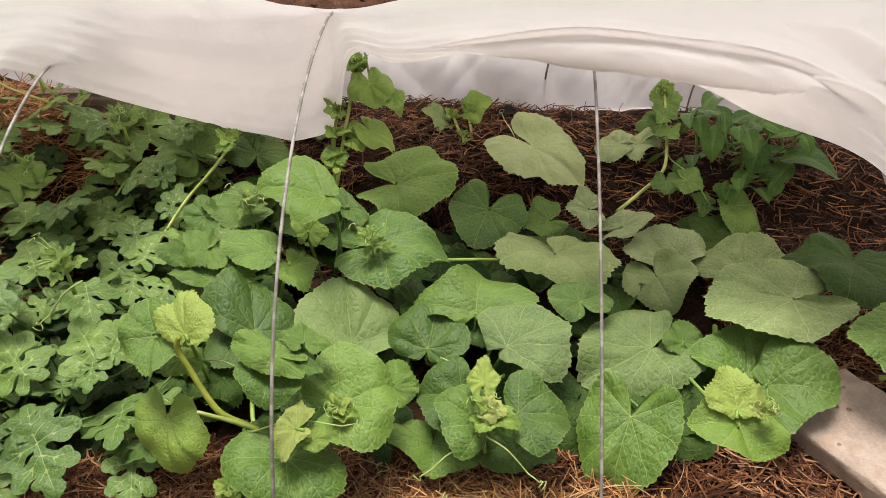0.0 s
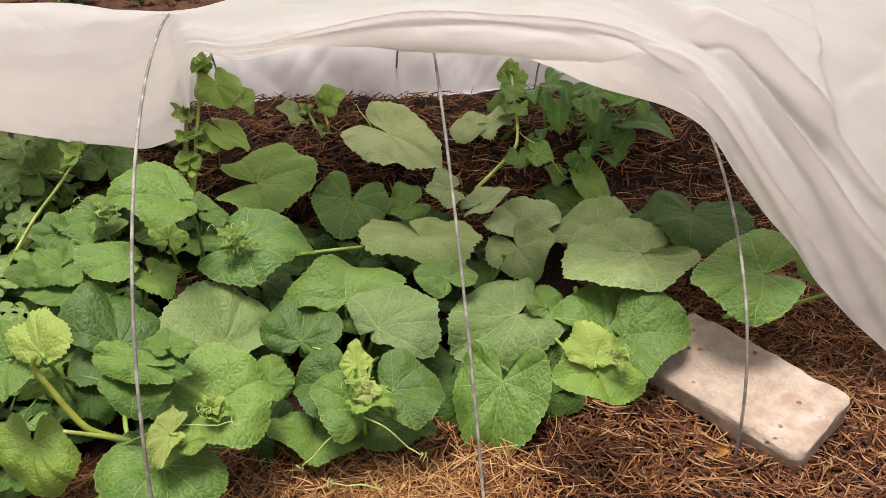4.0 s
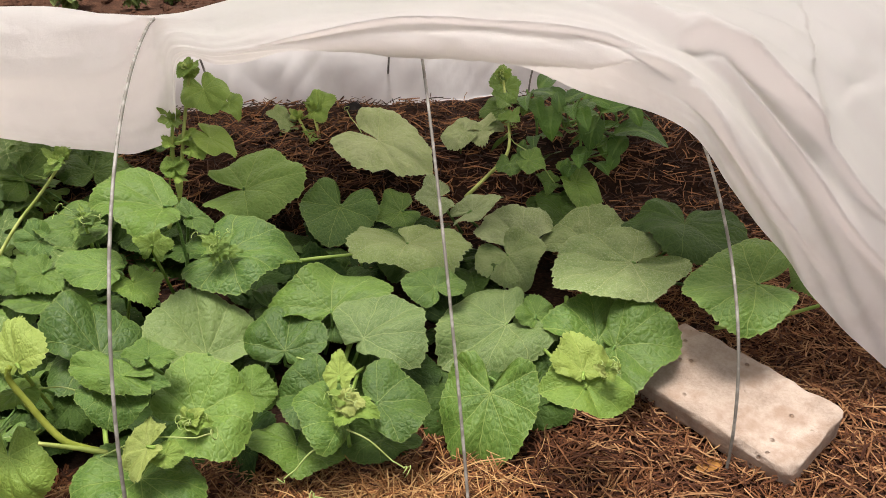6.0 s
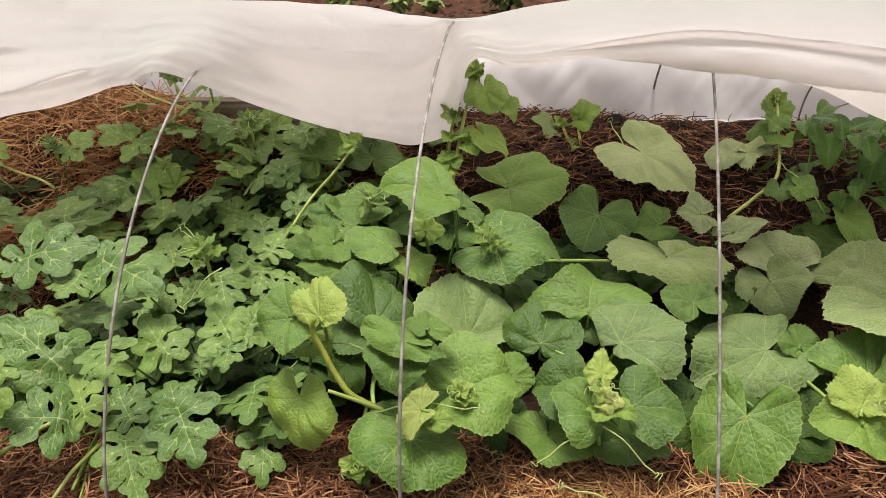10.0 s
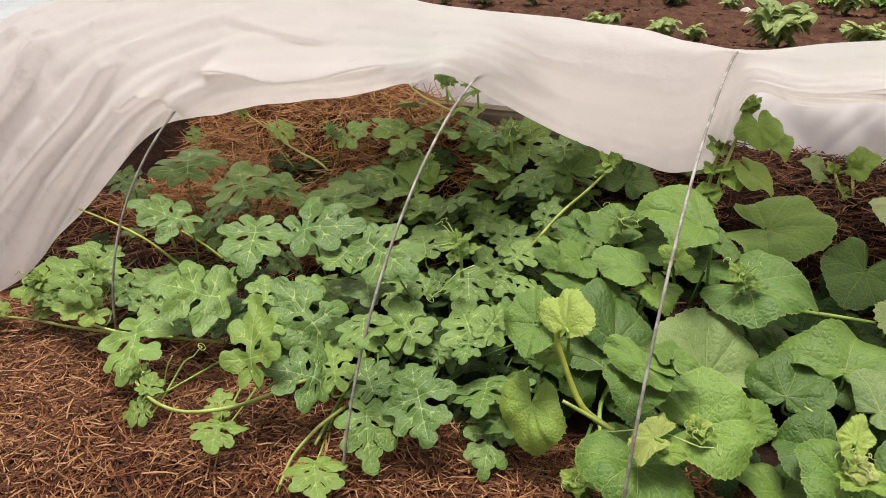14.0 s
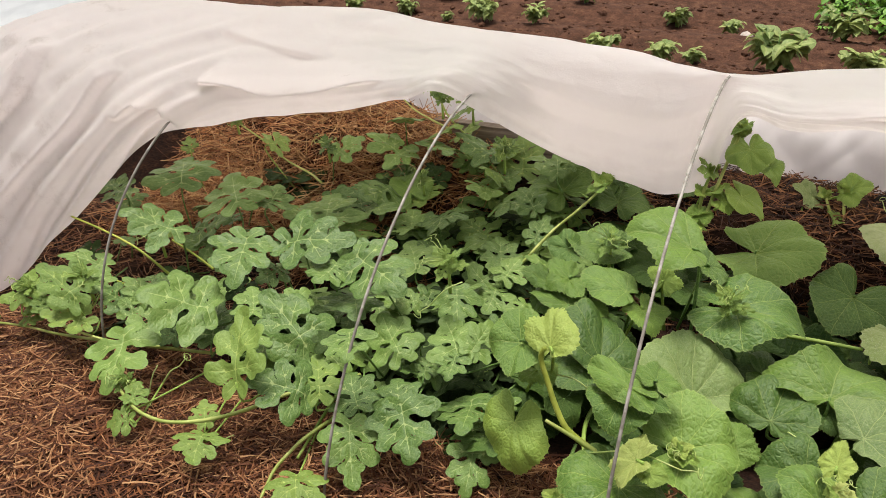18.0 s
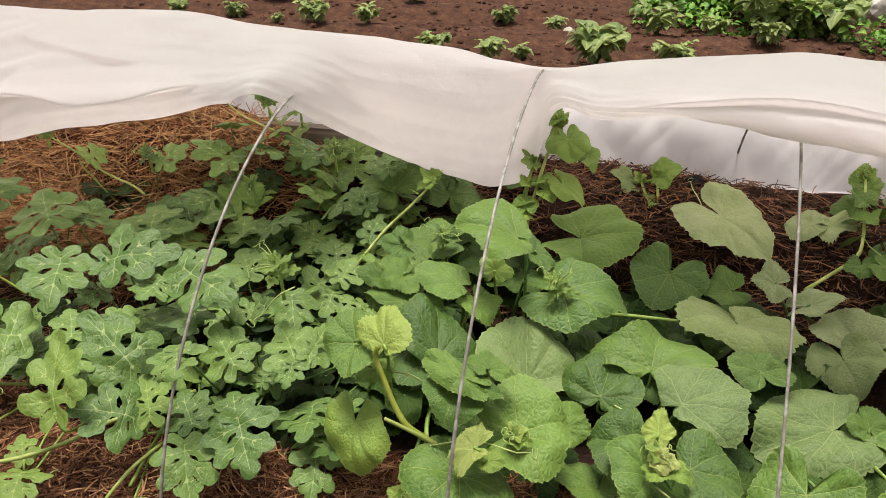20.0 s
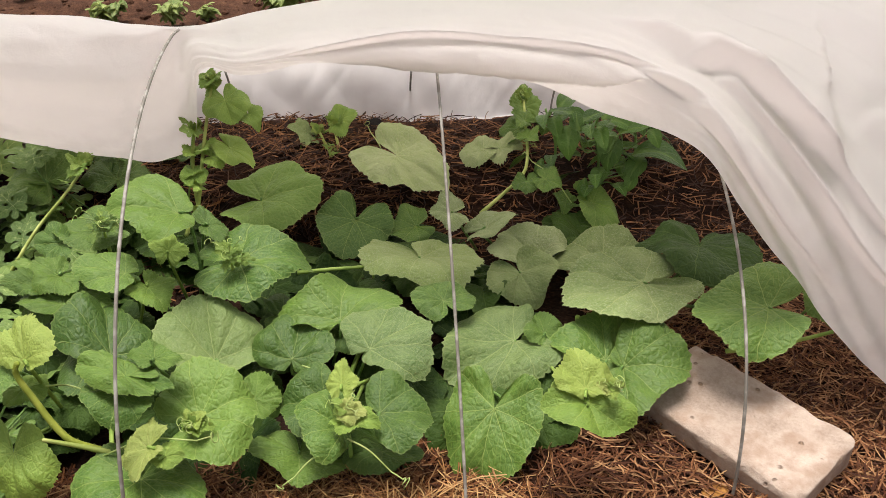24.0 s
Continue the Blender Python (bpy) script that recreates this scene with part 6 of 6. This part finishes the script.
# ---- the field behind: potatoes and weeds ----
def bush(name, label, category, group, seed, leaves, height, kinds, wide=0.36):
    """A leafy plant 1 m wide at the origin: stems with pointed leaflets."""
    r = random.Random(seed)
    ob = thing(name, label, category, group=group)
    stems = 7
    for s in range(stems):
        a = 2 * math.pi * s / stems + r.uniform(-0.3, 0.3)
        lean = r.uniform(0.12, 0.42)
        tip = Vector((lean * math.cos(a), lean * math.sin(a), height * r.uniform(0.6, 1.0)))
        line = [Vector((0, 0, -0.03)), Vector((tip.x * 0.35, tip.y * 0.35, tip.z * 0.6)), tip]
        part("stem", tube("stem", line, 0.016, 0.008, 6, 5), STEM_DARK, ob)
        verts, faces, uvs = [], [], []
        for k in range(leaves):
            f = 0.3 + 0.7 * k / leaves
            base = Vector(smooth_line(line, 20)[int(f * 20)])
            b = a + (1.3 if k % 2 else -1.3) * r.uniform(0.5, 1.2) + (math.pi if r.random() < 0.1 else 0)
            src = OVALS[r.randrange(len(OVALS))]
            m = Matrix.Translation(base) @ pose(0, 0, 0, r.uniform(-30, 35), r.uniform(-25, 25), math.degrees(b) - 90) @ Matrix.Scale(r.uniform(0.15, 0.29), 4)
            o = len(verts)
            verts += [m @ v for v in src[0]]
            faces += [tuple(o + q for q in p) for p in src[1]]
            uvs += src[2]
        part("foliage", mesh_of("foliage", verts, faces, uvs), LEAF[kinds[s % len(kinds)]], ob)
    return ob


def oval_data(seed):
    nl, nw = 6, 4
    r = random.Random(seed)
    arch, fold = r.uniform(0.1, 0.5), r.uniform(0.1, 0.4)
    v, f, uv = [], [], []
    for i in range(nl + 1):
        t = i / nl
        half = 0.3 * math.sin(math.pi * t ** 0.8) ** 0.8 + 0.004
        for k in range(nw + 1):
            w = 2 * k / nw - 1
            v.append(Vector((w * half, t, arch * t * (1 - t) * 1.2 - arch * 0.6 * t * t + fold * abs(w * half))))
            uv.append((5 + 0.5 * w, t))
    n = nw + 1
    for i in range(nl):
        for k in range(nw):
            a = i * n + k
            f.append((a, a + 1, a + n + 1, a + n))
    return v, f, uv


OVALS = [oval_data(k) for k in range(5)]
potato_label = "young potato plant with light green leaves in dark soil"
moulds = [bush("potato_plant", potato_label, "potato plant", "potatoes in the field", 60 + k, 17, 0.55, ("k",)) for k in range(3)]
r = random.Random(21)
for k, (x, y, w) in enumerate(POTATOES):
    m = pose(x, y + 0.05, ground_height(x, y + 0.05), 0, 0, r.uniform(0, 360)) @ Matrix.Scale(w * 1.25, 4)
    ob = moulds[k] if k < 3 else copy_thing(moulds[k % 3], Matrix.Identity(4))
    ob.matrix_basis = m
    if w > 0.22:
        ob["label"] = "large bushy potato plant with broad leaves in dark soil"

weed_moulds = [bush("weed", "lush green weed at the edge of the field", "weed", "weeds behind the field", 80 + k, 14, 0.6, ("k", "y2", "k")) for k in range(3)]
spots = [(r.uniform(0.5, 1.15), r.uniform(4.7, 5.8)) for _ in range(8)] + [(r.uniform(1.75, 2.7), r.uniform(4.6, 5.8)) for _ in range(10)] + [(r.uniform(1.1, 1.8), r.uniform(5.5, 6.0)) for _ in range(5)] + [(r.uniform(0.0, 0.7), r.uniform(5.3, 6.0)) for _ in range(5)] + [(r.uniform(2.4, 4.6), r.uniform(5.0, 6.6)) for _ in range(8)]
for k, (x, y) in enumerate(spots):
    m = pose(x, y, ground_height(x, y), 0, 0, r.uniform(0, 360)) @ Matrix.Scale(r.uniform(0.3, 0.55), 4)
    ob = weed_moulds[k] if k < 3 else copy_thing(weed_moulds[k % 3], Matrix.Identity(4))
    ob.matrix_basis = m


def weed_carpet(seed, n):
    q = random.Random(seed)
    verts, faces, uvs = [], [], []
    while len(faces) < n * 24:
        x, y = q.uniform(0.0, 4.5), q.uniform(4.3, 6.6)
        if math.hypot((x - 1.44) / 0.3, min(0, y - 5.35) / 0.6) < 1 and y < 5.35 and q.random() < 0.8:
            continue
        if y < 4.95 - 0.4 * min(1.0, max(0.0, x - 0.3)) + 0.18 * noise.noise((x * 3, y * 3, 1)):
            continue
        h = 0.13 * abs(noise.noise((x * 4, y * 4, 5))) + 0.12 * q.random() ** 2
        src = OVALS[q.randrange(len(OVALS))]
        m = Matrix.Translation((x, y, ground_height(x, y) + h)) @ pose(0, 0, 0, q.uniform(-35, 40), q.uniform(-30, 30), q.uniform(0, 360)) @ Matrix.Scale(q.uniform(0.03, 0.07), 4)
        o = len(verts)
        verts += [m @ v for v in src[0]]
        faces += [tuple(o + c for c in f) for f in src[1]]
        uvs += src[2]
    ob = new("weed_carpet", mesh_of("weed_carpet", verts, faces, uvs))
    ob.data.materials.append(WEED)
    tagged(ob, "low bright green weeds covering the ground behind the field", "weeds", kind="stuff")


weed_carpet(5, 9000)


def clods(seed, n):
    q = random.Random(seed)
    verts, faces = [], []
    bm = bmesh.new()
    bmesh.ops.create_icosphere(bm, subdivisions=1, radius=1.0)
    bm.verts.ensure_lookup_table()
    co = [v.co.copy() for v in bm.verts]
    fa = [tuple(v.index for v in f.verts) for f in bm.faces]
    bm.free()
    for _ in range(n):
        x, y = q.uniform(-3.2, 2.6), q.uniform(2.4, 5.4)
        s = 0.006 + 0.022 * q.random() ** 3
        o = len(verts)
        z = ground_height(x, y)
        verts += [(x + c.x * s * q.uniform(0.7, 1.3), y + c.y * s * q.uniform(0.7, 1.3), z + c.z * s * q.uniform(0.5, 0.9)) for c in co]
        faces += [tuple(o + k for k in f) for f in fa]
    ob = new("soil_clods", mesh_of("soil_clods", verts, faces, smooth=False))
    ob.data.materials.append(GROUND)
    tagged(ob, "crumbly clods of dark brown soil in the field", "soil", kind="stuff")


clods(8, 3500)


# ---- a sheet of greyed film on the next bed ----
def film_sheet():
    v, f, uv = [], [], []
    nx, ny = 60, 40
    for j in range(ny + 1):
        for i in range(nx + 1):
            x, t = -5.2 + 3.0 * i / nx, j / ny
            y = 1.95 + 1.3 * t
            z = ground_height(x, y) * 0.5 + 0.30 * math.sin(math.pi * min(1, max(0, t))) ** 0.7 + 0.02 * noise.noise((x * 5, y * 5, 1)) + 0.008 * noise.noise((x * 15, y * 15, 2))
            v.append((x, y, max(z, ground_height(x, y) + 0.003)))
            uv.append((x, y))
    n = nx + 1
    for j in range(ny):
        for i in range(nx):
            a = j * n + i
            f.append((a, a + 1, a + n + 1, a + n))
    ob = new("film_cover", mesh_of("film_cover", v, f, uv))
    ob.data.materials.append(FILM)
    ob.modifiers.new("thickness", "SOLIDIFY").thickness = 0.001
    tagged(ob, "greyish white cover sheet over the next garden bed", "row cover")


film_sheet()
